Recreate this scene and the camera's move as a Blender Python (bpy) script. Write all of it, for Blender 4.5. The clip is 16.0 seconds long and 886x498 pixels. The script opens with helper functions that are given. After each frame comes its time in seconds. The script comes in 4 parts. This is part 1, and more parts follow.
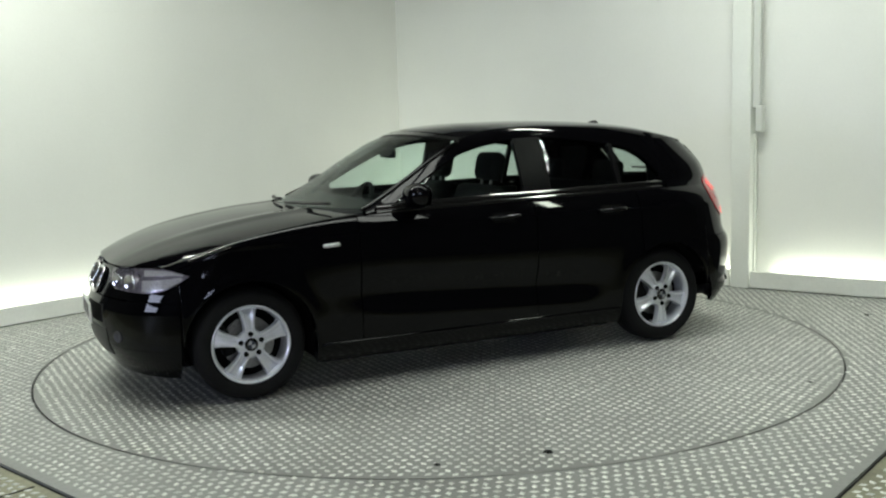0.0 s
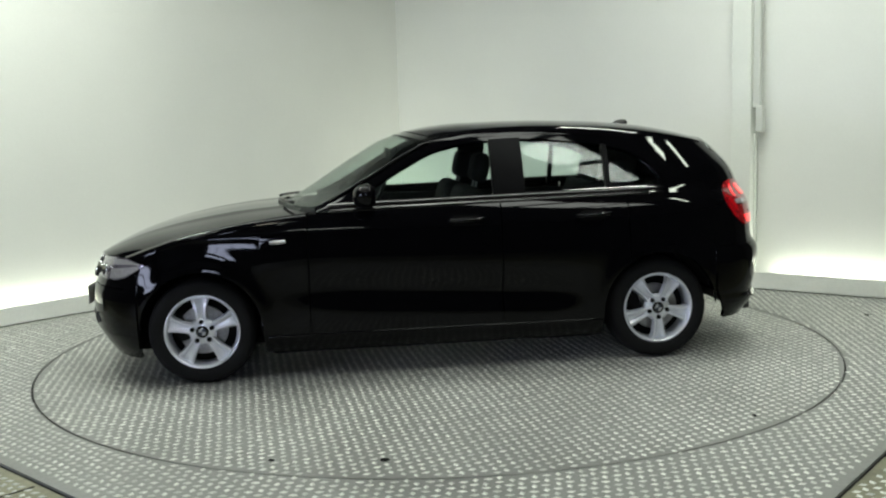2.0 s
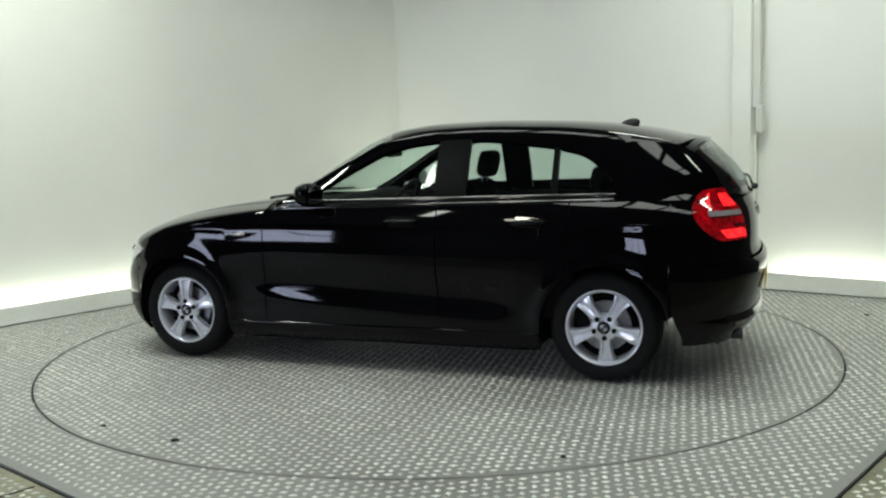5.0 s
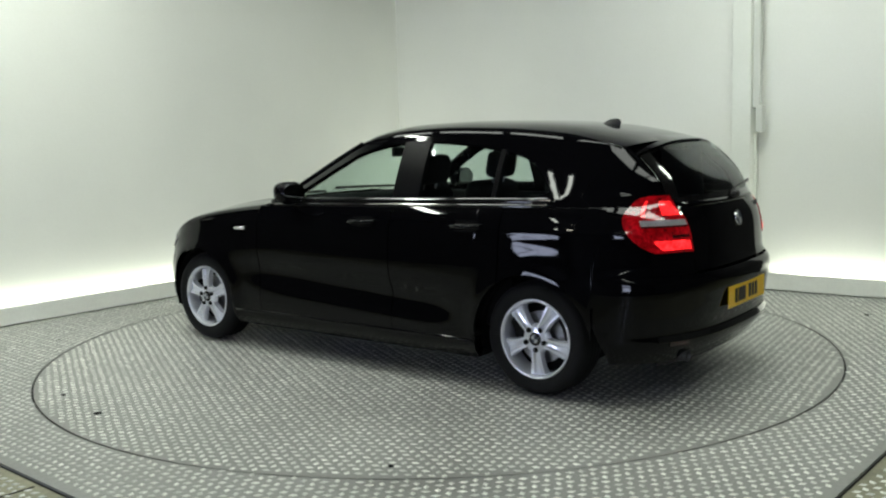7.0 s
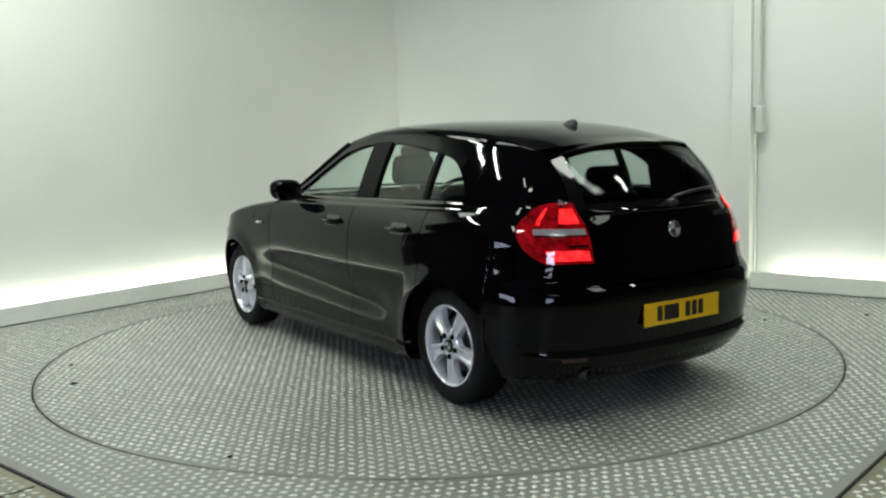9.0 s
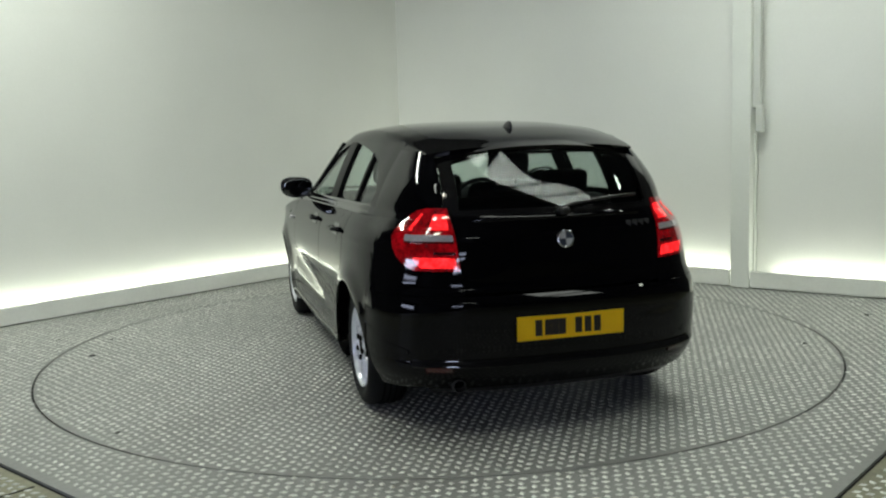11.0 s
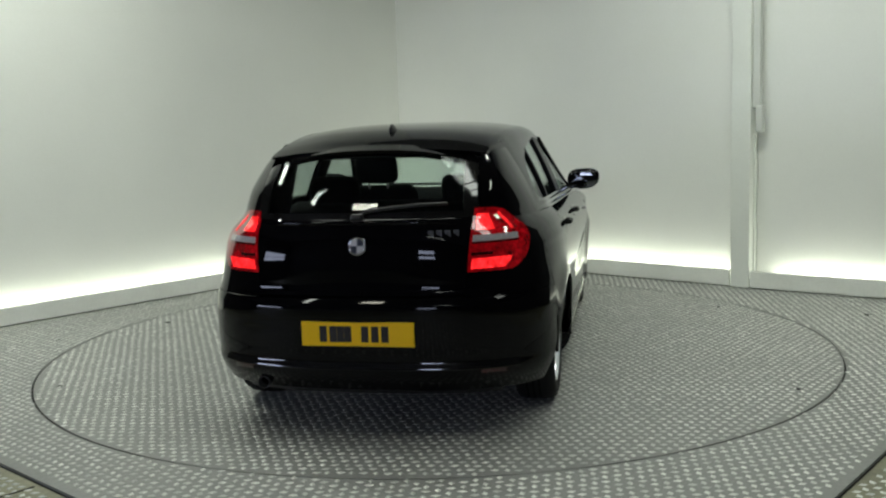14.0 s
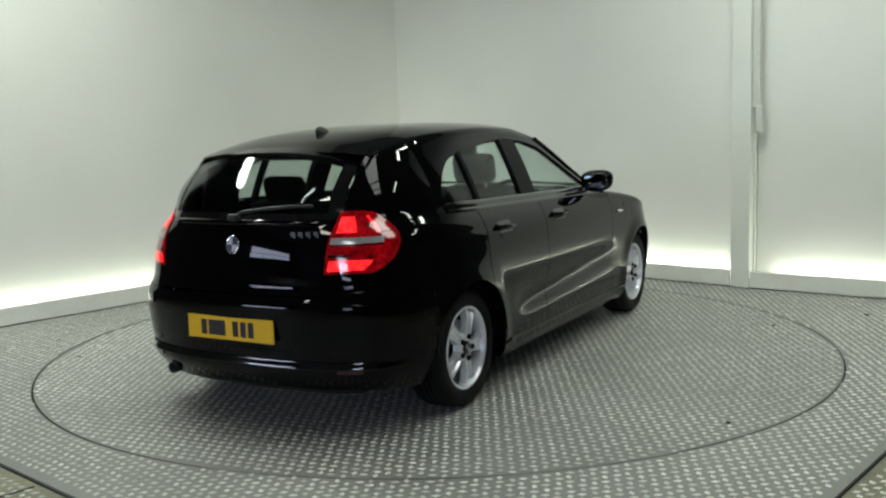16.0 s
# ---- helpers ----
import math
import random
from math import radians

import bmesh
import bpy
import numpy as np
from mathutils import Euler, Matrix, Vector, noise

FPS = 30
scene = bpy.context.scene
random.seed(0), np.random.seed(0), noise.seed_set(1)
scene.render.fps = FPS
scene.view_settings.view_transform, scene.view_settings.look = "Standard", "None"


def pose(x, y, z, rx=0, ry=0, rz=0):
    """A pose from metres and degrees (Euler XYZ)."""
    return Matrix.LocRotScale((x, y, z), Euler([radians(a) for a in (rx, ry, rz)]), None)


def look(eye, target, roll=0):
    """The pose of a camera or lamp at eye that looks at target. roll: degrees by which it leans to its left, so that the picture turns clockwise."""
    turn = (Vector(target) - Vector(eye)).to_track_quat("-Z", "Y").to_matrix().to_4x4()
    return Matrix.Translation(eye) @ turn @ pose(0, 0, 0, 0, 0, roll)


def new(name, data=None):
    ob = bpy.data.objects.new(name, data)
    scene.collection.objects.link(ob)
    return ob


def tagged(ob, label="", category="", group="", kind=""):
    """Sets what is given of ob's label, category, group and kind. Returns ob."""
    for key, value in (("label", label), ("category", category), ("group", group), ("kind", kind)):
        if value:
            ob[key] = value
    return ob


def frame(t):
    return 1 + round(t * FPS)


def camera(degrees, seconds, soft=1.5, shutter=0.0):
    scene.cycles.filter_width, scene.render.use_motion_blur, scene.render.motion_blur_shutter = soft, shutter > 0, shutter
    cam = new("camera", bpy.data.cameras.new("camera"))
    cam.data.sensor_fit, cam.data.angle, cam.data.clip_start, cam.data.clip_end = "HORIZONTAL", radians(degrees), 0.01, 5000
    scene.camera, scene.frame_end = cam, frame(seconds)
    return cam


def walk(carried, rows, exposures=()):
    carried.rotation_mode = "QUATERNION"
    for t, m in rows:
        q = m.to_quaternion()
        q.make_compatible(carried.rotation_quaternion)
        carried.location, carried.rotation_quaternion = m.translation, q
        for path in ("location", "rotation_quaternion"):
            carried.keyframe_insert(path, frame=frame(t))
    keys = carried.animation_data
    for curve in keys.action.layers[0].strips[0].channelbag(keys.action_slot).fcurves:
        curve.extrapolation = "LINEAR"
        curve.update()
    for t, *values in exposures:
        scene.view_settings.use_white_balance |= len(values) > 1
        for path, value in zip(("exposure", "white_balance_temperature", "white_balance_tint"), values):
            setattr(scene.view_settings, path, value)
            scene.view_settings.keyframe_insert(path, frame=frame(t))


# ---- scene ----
cam = camera(50.4, 16.0, soft=2.2)
EYE = pose(1.3625, -5.9785, 1.3891, 82.8246, 1.6811, 12.2006)
walk(cam, [(0.0, EYE), (16.0, EYE)], exposures=[(0.0, -0.01, 6500, 10), (7.0, -0.08, 6500, 10), (9.0, -0.11, 6500, 10), (12.5, -0.43, 6500, 10), (15.0, -0.43, 6500, 10), (16.0, -0.33, 6500, 10)])


# ---- light ----
def area_lamp(name, at, target, sx, sy, watts, colour=(1, 1, 1)):
    data = bpy.data.lights.new(name, "AREA")
    data.shape, data.size, data.size_y, data.energy, data.color = "RECTANGLE", sx, sy, watts, colour
    ob = new(name, data)
    ob.matrix_world = look(at, target)
    return ob


world = bpy.data.worlds.new("hall")
world.use_nodes = True
world.node_tree.nodes["Background"].inputs["Color"].default_value = (0.9, 1.0, 0.95, 1)
world.node_tree.nodes["Background"].inputs["Strength"].default_value = 0.03
scene.world = world

COOL = (0.935, 1.0, 0.885)
CEILING = 4.3
# fluorescent battens under the ceiling: middle x, y, heading in degrees, watts
BATTENS = [(-2.7, -0.9, 61, 78), (-1.6, -3.2, 61, 14), (1.9, 0.6, -27, 60), (3.9, -0.8, -27, 24, (0.89, 1.0, 0.82)), (1.6, -6.8, -27, 8)]


# ---- materials ----
def material(name, colour, rough=0.5, metal=0.0, spec=0.5, coat=0.0, grain=0.0, scale=30.0, bump=0.0, blotch=0.0, blotch_scale=1.5, emit=0.0, emit_colour=None, rough_var=0.0):
    m = bpy.data.materials.new(name)
    m.use_nodes = True
    nt = m.node_tree
    b = nt.nodes["Principled BSDF"]
    b.inputs["Base Color"].default_value = (*colour, 1)
    b.inputs["Roughness"].default_value = rough
    b.inputs["Metallic"].default_value = metal
    b.inputs["Specular IOR Level"].default_value = spec
    b.inputs["Coat Weight"].default_value = coat
    b.inputs["Coat Roughness"].default_value = 0.03
    if emit:
        b.inputs["Emission Color"].default_value = (*(emit_colour or colour), 1)
        b.inputs["Emission Strength"].default_value = emit
    if grain or blotch or bump or rough_var:
        tc = nt.nodes.new("ShaderNodeTexCoord")
        n1 = nt.nodes.new("ShaderNodeTexNoise")
        n1.inputs["Scale"].default_value, n1.inputs["Detail"].default_value = scale, 5
        n2 = nt.nodes.new("ShaderNodeTexNoise")
        n2.inputs["Scale"].default_value, n2.inputs["Detail"].default_value = blotch_scale, 4
        nt.links.new(tc.outputs["Object"], n1.inputs["Vector"])
        nt.links.new(tc.outputs["Object"], n2.inputs["Vector"])

        def scaled(node, amount):
            r = nt.nodes.new("ShaderNodeMapRange")
            r.inputs["From Min"].default_value, r.inputs["From Max"].default_value = 0.25, 0.75
            r.inputs["To Min"].default_value, r.inputs["To Max"].default_value = 1 - amount, 1 + amount
            nt.links.new(node.outputs["Fac"], r.inputs["Value"])
            return r.outputs["Result"]

        mul = nt.nodes.new("ShaderNodeMath")
        mul.operation = "MULTIPLY"
        nt.links.new(scaled(n1, grain), mul.inputs[0])
        nt.links.new(scaled(n2, blotch), mul.inputs[1])
        mix = nt.nodes.new("ShaderNodeVectorMath")
        mix.operation = "SCALE"
        mix.inputs[0].default_value = colour
        nt.links.new(mul.outputs[0], mix.inputs["Scale"])
        nt.links.new(mix.outputs[0], b.inputs["Base Color"])
        if emit:
            glow = nt.nodes.new("ShaderNodeVectorMath")
            glow.operation = "SCALE"
            glow.inputs[0].default_value = emit_colour or colour
            nt.links.new(mul.outputs[0], glow.inputs["Scale"])
            nt.links.new(glow.outputs[0], b.inputs["Emission Color"])
        if rough_var:
            r = nt.nodes.new("ShaderNodeMapRange")
            r.inputs["From Min"].default_value, r.inputs["From Max"].default_value = 0.3, 0.7
            r.inputs["To Min"].default_value, r.inputs["To Max"].default_value = rough - rough_var, rough + rough_var
            nt.links.new(n2.outputs["Fac"], r.inputs["Value"])
            nt.links.new(r.outputs["Result"], b.inputs["Roughness"])
        if bump:
            bp = nt.nodes.new("ShaderNodeBump")
            bp.inputs["Strength"].default_value, bp.inputs["Distance"].default_value = bump, 0.002
            nt.links.new(n1.outputs["Fac"], bp.inputs["Height"])
            nt.links.new(bp.outputs["Normal"], b.inputs["Normal"])
    return m


def vary_islands(m, low, high):
    """Each separate island of the mesh takes its own shade."""
    nt = m.node_tree
    b = nt.nodes["Principled BSDF"]
    link = b.inputs["Base Color"].links[0]
    geo, r, v = nt.nodes.new("ShaderNodeNewGeometry"), nt.nodes.new("ShaderNodeMapRange"), nt.nodes.new("ShaderNodeVectorMath")
    r.inputs["To Min"].default_value, r.inputs["To Max"].default_value = low, high
    v.operation = "SCALE"
    nt.links.new(geo.outputs["Random Per Island"], r.inputs["Value"])
    nt.links.new(link.from_socket, v.inputs[0])
    nt.links.new(r.outputs["Result"], v.inputs["Scale"])
    nt.links.new(v.outputs[0], b.inputs["Base Color"])
    return m


def glass_material(name, tint, gloss_min=0.028):
    m = bpy.data.materials.new(name)
    m.use_nodes = True
    nt = m.node_tree
    nt.nodes.remove(nt.nodes["Principled BSDF"])
    out = nt.nodes["Material Output"]
    clear, gloss = nt.nodes.new("ShaderNodeBsdfTransparent"), nt.nodes.new("ShaderNodeBsdfGlossy")
    clear.inputs["Color"].default_value = (*tint, 1)
    gloss.inputs["Roughness"].default_value = 0.01
    lw = nt.nodes.new("ShaderNodeLayerWeight")
    lw.inputs["Blend"].default_value = 0.5
    power, scale = nt.nodes.new("ShaderNodeMath"), nt.nodes.new("ShaderNodeMath")
    power.operation, scale.operation = "POWER", "MULTIPLY_ADD"
    power.inputs[1].default_value = 5.0
    scale.inputs[1].default_value, scale.inputs[2].default_value = 0.6, gloss_min
    nt.links.new(lw.outputs["Facing"], power.inputs[0])
    nt.links.new(power.outputs[0], scale.inputs[0])
    mix = nt.nodes.new("ShaderNodeMixShader")
    nt.links.new(scale.outputs[0], mix.inputs[0])
    nt.links.new(clear.outputs[0], mix.inputs[1])
    nt.links.new(gloss.outputs[0], mix.inputs[2])
    nt.links.new(mix.outputs[0], out.inputs["Surface"])
    return m


PAINT = material("black_paint", (0.0015, 0.0015, 0.002), 0.04, spec=0.21, grain=0.1, scale=900, blotch=0.1)
TRIM = material("black_trim", (0.006, 0.006, 0.006), 0.4, grain=0.2, scale=400, bump=0.15)
PILLAR = material("satin_black_pillar", (0.005, 0.005, 0.0055), 0.3, spec=0.05, grain=0.2, scale=300)
GLOSS_TRIM = material("gloss_black_trim", (0.005, 0.005, 0.005), 0.1, coat=0.6)
DARK = material("dark_underbody", (0.006, 0.006, 0.006), 0.9, spec=0.1, grain=0.3, scale=60)
RUBBER = material("tyre_rubber", (0.007, 0.007, 0.0075), 0.75, spec=0.2, grain=0.2, scale=120, bump=0.3)
ALLOY = material("alloy_paint", (0.80, 0.82, 0.88), 0.24, metal=0.5, coat=0.4, grain=0.04, scale=300, blotch=0.08, blotch_scale=12)
RED_DIM = material("red_reflector", (0.06, 0.002, 0.003), 0.15, coat=1.0)
STEEL = material("brake_steel", (0.25, 0.25, 0.26), 0.4, metal=1.0, grain=0.2, scale=80)
TAILPIPE = material("sooty_steel", (0.07, 0.07, 0.072), 0.5, metal=0.9, grain=0.3, scale=60)
CHROME = material("chrome", (0.75, 0.75, 0.77), 0.08, metal=1.0)
RED = material("red_lens", (0.16, 0.0015, 0.004), 0.08, coat=0.7, emit=0.13, emit_colour=(1.0, 0.004, 0.012), grain=0.6, scale=70, blotch=0.75, blotch_scale=16)
RED_LIT = material("red_lamp_core", (0.5, 0.006, 0.012), 0.1, coat=1.0, emit=1.7, emit_colour=(1.0, 0.02, 0.022), grain=0.6, scale=60, blotch=0.7, blotch_scale=22)
SILVER_LENS = material("silver_lens", (0.72, 0.70, 0.72), 0.15, metal=0.6, coat=1.0, grain=0.3, scale=120)
HEAD = material("headlamp_reflector", (0.22, 0.20, 0.24), 0.16, metal=0.55, coat=1.0, grain=0.4, scale=40, blotch=0.3, blotch_scale=9)
YELLOW = material("yellow_plate", (0.95, 0.57, 0.002), 0.35, coat=0.3, grain=0.04, scale=200, blotch=0.05)
WHITE_PLATE = material("white_plate", (0.75, 0.75, 0.72), 0.35, coat=0.3, grain=0.03, scale=200)
INK = material("plate_ink", (0.015, 0.01, 0.01), 0.5)
BADGE_MID = material("badge_blue", (0.015, 0.022, 0.04), 0.45)
DULL = material("dull_chrome", (0.08, 0.08, 0.085), 0.5, metal=0.8)
BADGE_WHITE = material("badge_white", (0.36, 0.36, 0.38), 0.45)
FABRIC = material("seat_fabric", (0.006, 0.006, 0.0065), 0.9, spec=0.2, grain=0.3, scale=250, bump=0.4)
CABIN = material("cabin_plastic", (0.006, 0.006, 0.007), 0.7, spec=0.2, grain=0.2, scale=200, bump=0.2)
GLASS = glass_material("car_glass", (0.90, 0.95, 0.93))
REAR_GLASS = glass_material("rear_glass", (0.84, 0.88, 0.87))
MIRROR = material("mirror_glass", (0.13, 0.135, 0.14), 0.01, metal=1.0)

WALL = material("white_wall_board", (0.72, 0.73, 0.69), 0.55, spec=0.3, grain=0.015, scale=60, blotch=0.035, blotch_scale=0.9, bump=0.05)
BOARD = material("white_kick_board", (0.74, 0.75, 0.70), 0.5, grain=0.04, scale=50, blotch=0.08, blotch_scale=2.5)
POST = material("white_post_paint", (0.70, 0.72, 0.67), 0.45, grain=0.02, scale=50, blotch=0.05)
CONDUIT_SHADE = material("grey_conduit_shade", (0.57, 0.59, 0.55), 0.5, grain=0.04, scale=80)
PLATE = material("tread_plate_steel", (0.245, 0.25, 0.235), 0.5, metal=0.3, grain=0.12, scale=45, blotch=0.16, blotch_scale=1.3, rough_var=0.1)
LUG = material("worn_tread_lug", (0.63, 0.64, 0.60), 0.42, metal=0.35, grain=0.15, scale=60, blotch=0.2, blotch_scale=1.1, rough_var=0.08)
vary_islands(LUG, 0.72, 1.12)
SLAB = material("dirty_tread_plate", (0.23, 0.225, 0.15), 0.6, grain=0.2, scale=40, blotch=0.3, blotch_scale=2.0, bump=0.3)
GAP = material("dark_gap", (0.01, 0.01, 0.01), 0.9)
HALL = material("hall_paint", (0.06, 0.06, 0.06), 0.8, grain=0.1, scale=10, blotch=0.2)
TUBE = material("tube_glow", (0.9, 0.95, 0.92), 0.4, emit=6.0)
SKY_PANE = material("frosted_sky_pane", (0.8, 0.83, 0.85), 0.5, emit=8.0, emit_colour=(0.94, 1.0, 0.92))
FLOOD = material("flood_lens", (0.9, 0.9, 0.8), 0.3, emit=30.0, emit_colour=(1.0, 0.97, 0.80))
PANE = material("daylight_pane", (0.8, 0.85, 0.95), 0.3, emit=17.0, emit_colour=(0.68, 0.76, 1.0))


# ---- mesh helpers ----
def mesh_object(name, verts, faces, mat, parent=None, label="", smooth=False):
    me = bpy.data.meshes.new(name)
    me.from_pydata([tuple(map(float, v)) for v in verts], [], faces)
    me.materials.append(mat)
    if smooth:
        me.polygons.foreach_set("use_smooth", [True] * len(me.polygons))
    me.update()
    ob = new(name, me)
    if parent:
        ob.parent = parent
    return tagged(ob, label) if label else ob


def part(name, bm, mat, parent=None, label="", smooth=False):
    me = bpy.data.meshes.new(name)
    bmesh.ops.recalc_face_normals(bm, faces=bm.faces[:])
    bm.to_mesh(me)
    bm.free()
    me.materials.append(mat)
    if smooth:
        me.polygons.foreach_set("use_smooth", [True] * len(me.polygons))
    ob = new(name, me)
    if parent:
        ob.parent = parent
    return tagged(ob, label) if label else ob


def empty(name, m=None):
    ob = new(name)
    ob.empty_display_size = 0.2
    if m is not None:
        ob.matrix_world = m
    return ob


def box_bm(sx, sy, sz, m=None, bevel=0.0, seg=2, bm=None):
    bm = bm or bmesh.new()
    made = bmesh.ops.create_cube(bm, size=1.0)["verts"]
    bmesh.ops.scale(bm, vec=(sx, sy, sz), verts=made)
    if bevel:
        edges = list({e for v in made for e in v.link_edges})
        r = bmesh.ops.bevel(bm, geom=edges, offset=bevel, segments=seg, affect="EDGES", profile=0.5)
        made = list({v for f in r["faces"] for v in f.verts} | {v for v in made if v.is_valid})
    if m is not None:
        bmesh.ops.transform(bm, matrix=m, verts=made)
    return bm


def lathe(profile, n=48, bm=None, m=None):
    """Turns (radius, along) pairs round the y axis."""
    bm = bm or bmesh.new()
    rings = []
    for r, y in profile:
        rings.append([bm.verts.new((r * math.cos(k * math.tau / n), y, r * math.sin(k * math.tau / n))) for k in range(n)])
    for a, b in zip(rings, rings[1:]):
        for k in range(n):
            bm.faces.new((a[k], a[(k + 1) % n], b[(k + 1) % n], b[k]))
    if m is not None:
        bmesh.ops.transform(bm, matrix=m, verts=[v for r in rings for v in r])
    return bm


def curve(xs, ys):
    """A smooth function through the given pairs."""
    xs, ys = np.array(xs, float), np.array(ys, float)
    d = np.diff(ys) / np.diff(xs)
    s = np.zeros(len(xs))
    s[0], s[-1] = d[0], d[-1]
    for i in range(1, len(xs) - 1):
        s[i] = 0 if d[i - 1] * d[i] <= 0 else 2 * d[i - 1] * d[i] / (d[i - 1] + d[i])

    def f(x):
        x = np.clip(np.asarray(x, float), xs[0], xs[-1])
        i = np.clip(np.searchsorted(xs, x) - 1, 0, len(xs) - 2)
        h = xs[i + 1] - xs[i]
        t = (x - xs[i]) / h
        return (ys[i] * (2 * t**3 - 3 * t**2 + 1) + h * s[i] * (t**3 - 2 * t**2 + t) + ys[i + 1] * (3 * t**2 - 2 * t**3) + h * s[i + 1] * (t**3 - t**2))

    return f


def shell(name, P, mat, parent, thick=0.012, label="", side=1, lift=0.0):
    """A curved panel from a grid of places, with turned-in edges; side -1 mirrors it across the car."""
    P = np.array(P, float)
    du, dv = np.gradient(P, axis=0), np.gradient(P, axis=1)
    N = np.cross(du, dv)
    N /= np.maximum(np.linalg.norm(N, axis=2, keepdims=True), 1e-9)
    C = P * [0.6, 0, 0] + [0, 0, 0.55]
    flip = (N * (P - C)).sum() < 0
    if flip:
        N = -N
    P = P + N * lift
    a, b = P.shape[:2]
    Q = P - N * thick
    idx = np.arange(a * b).reshape(a, b)
    faces = [(idx[i, j], idx[i + 1, j], idx[i + 1, j + 1], idx[i, j + 1]) for i in range(a - 1) for j in range(b - 1)]
    loop = [(i, 0) for i in range(a)] + [(a - 1, j) for j in range(1, b)] + [(i, b - 1) for i in range(a - 2, -1, -1)] + [(0, j) for j in range(b - 2, 0, -1)]
    n = len(loop)
    verts = list(P.reshape(-1, 3)) + [P[p] for p in loop] + [Q[p] for p in loop]
    o = a * b
    faces += [(o + (k + 1) % n, o + k, o + n + k, o + n + (k + 1) % n) for k in range(n)]
    inner = len(verts)
    verts += list(Q.reshape(-1, 3))
    faces += [(inner + idx[i, j], inner + idx[i, j + 1], inner + idx[i + 1, j + 1], inner + idx[i + 1, j]) for i in range(a - 1) for j in range(b - 1)]
    verts = np.array(verts)
    if side < 0:
        verts[:, 1] *= -1
    if flip != (side < 0):
        faces = [f[::-1] for f in faces]
    return mesh_object(name, verts, [tuple(int(i) for i in f) for f in faces], mat, parent, label, smooth=True)


def tube(name, points, r, mat, parent, label="", n=8, side=1):
    verts, faces = [], []
    pts = [Vector(p) for p in points]
    for i, p in enumerate(pts):
        d = (pts[min(i + 1, len(pts) - 1)] - pts[max(i - 1, 0)]).normalized()
        s = d.cross(Vector((0.123, 0.2, 1))).normalized()
        u = s.cross(d)
        verts += [p + r * (math.cos(k * math.tau / n) * s + math.sin(k * math.tau / n) * u) for k in range(n)]
    for i in range(len(pts) - 1):
        faces += [(i * n + k, i * n + (k + 1) % n, (i + 1) * n + (k + 1) % n, (i + 1) * n + k) for k in range(n)]
    faces += [tuple(range(n))[::-1], tuple(range(len(verts) - n, len(verts)))]
    return mesh_object(name, [(v[0], v[1] * side, v[2]) for v in verts], faces if side > 0 else [f[::-1] for f in faces], mat, parent, label, smooth=True)


# ---- the hall: walls, kick boards, posts ----
def rod_frame(p, q):
    """A pose at p with x along the way to q and y to the left of it, level."""
    d = Vector((q[0] - p[0], q[1] - p[1], 0))
    return Matrix.Translation((p[0], p[1], 0)) @ Matrix.Rotation(math.atan2(d.y, d.x), 4, "Z"), d.length


def wall_run(n, p, q, height=CEILING, board=True, t0=0.0, t1=None, e0=0.0, e1=0.0, glow=1.0):
    """A wall with a low board before it; the trough between them holds a light strip."""
    m, length = rod_frame(p, q)
    t1 = length if t1 is None else t1
    wall = part("wall_" + n, box_bm(length + e0 + e1, 0.12, height, m @ pose((length + e1 - e0) / 2, 0.21, height / 2)), WALL)
    tagged(wall, "plain white painted wall board, softly lit from below", "wall", kind="structure")
    if board:
        kick = part("baseboard", box_bm(length, 0.03, 0.135, m @ pose(length / 2, 0.015, 0.0775), bevel=0.004), BOARD)
        tagged(kick, "low white kick board hiding a light strip along the wall", "baseboard", kind="structure")
        base = part("trim", box_bm(length, 0.118, 0.02, m @ pose(length / 2, 0.09, 0.012)), BOARD)
        tagged(base, "white floor of the light trough behind the board", "trim", kind="structure")
        strip = area_lamp("cove_lamp", m @ Vector(((t0 + t1) / 2, 0.085, 0.06)), m @ Vector(((t0 + t1) / 2, 0.105, 1.0)), t1 - t0, 0.05, COVE * glow * (t1 - t0), (0.95, 1.0, 0.86))
        strip.matrix_world = m @ pose((t0 + t1) / 2, 0.118, 0.06, 180, 0, 0)
    return m


COVE = 5.1
LEFT_A, LEFT_B = (-3.80, -0.48), (-1.25, 4.18)
BACK_A, BACK_B = (-1.29, 4.09), (2.03, 2.265)
RIGHT_A, RIGHT_B = (2.19, 2.16), (3.55, 1.505)
wall_run("left", LEFT_A, LEFT_B, e1=0.4)
wall_run("back", BACK_A, BACK_B, t1=3.78, e0=0.26, e1=0.14, glow=1.08)
wall_run("right", RIGHT_A, RIGHT_B, t0=0.2, glow=1.35)
m, length = rod_frame(BACK_A, BACK_B)
post = part("post", box_bm(0.165, 0.20, CEILING, m @ pose(length + 0.094, 0.095, CEILING / 2), bevel=0.006), POST)
tagged(post, "white painted square wall post from floor to ceiling", "post", kind="structure")
pipe = empty("conduit", m @ pose(length + 0.186, 0.06, 0))
tagged(pipe, "grey vertical conduit toned as the post's shaded side, with a small junction box", "conduit")
# strip whose grey puts the shade on the post's right side into colour
part("shade_channel", box_bm(0.10, 0.05, CEILING - 1.50, pose(0, 0, 1.50 + (CEILING - 1.50) / 2), bevel=0.006), CONDUIT_SHADE, pipe)
part("junction_box", box_bm(0.06, 0.07, 0.22, pose(0.05, -0.006, 1.41), bevel=0.012), CONDUIT_SHADE, pipe)
part("cable", box_bm(0.018, 0.018, 1.29, pose(0, 0.012, 0.645), bevel=0.005), POST, pipe, "thin white painted cable below the box")

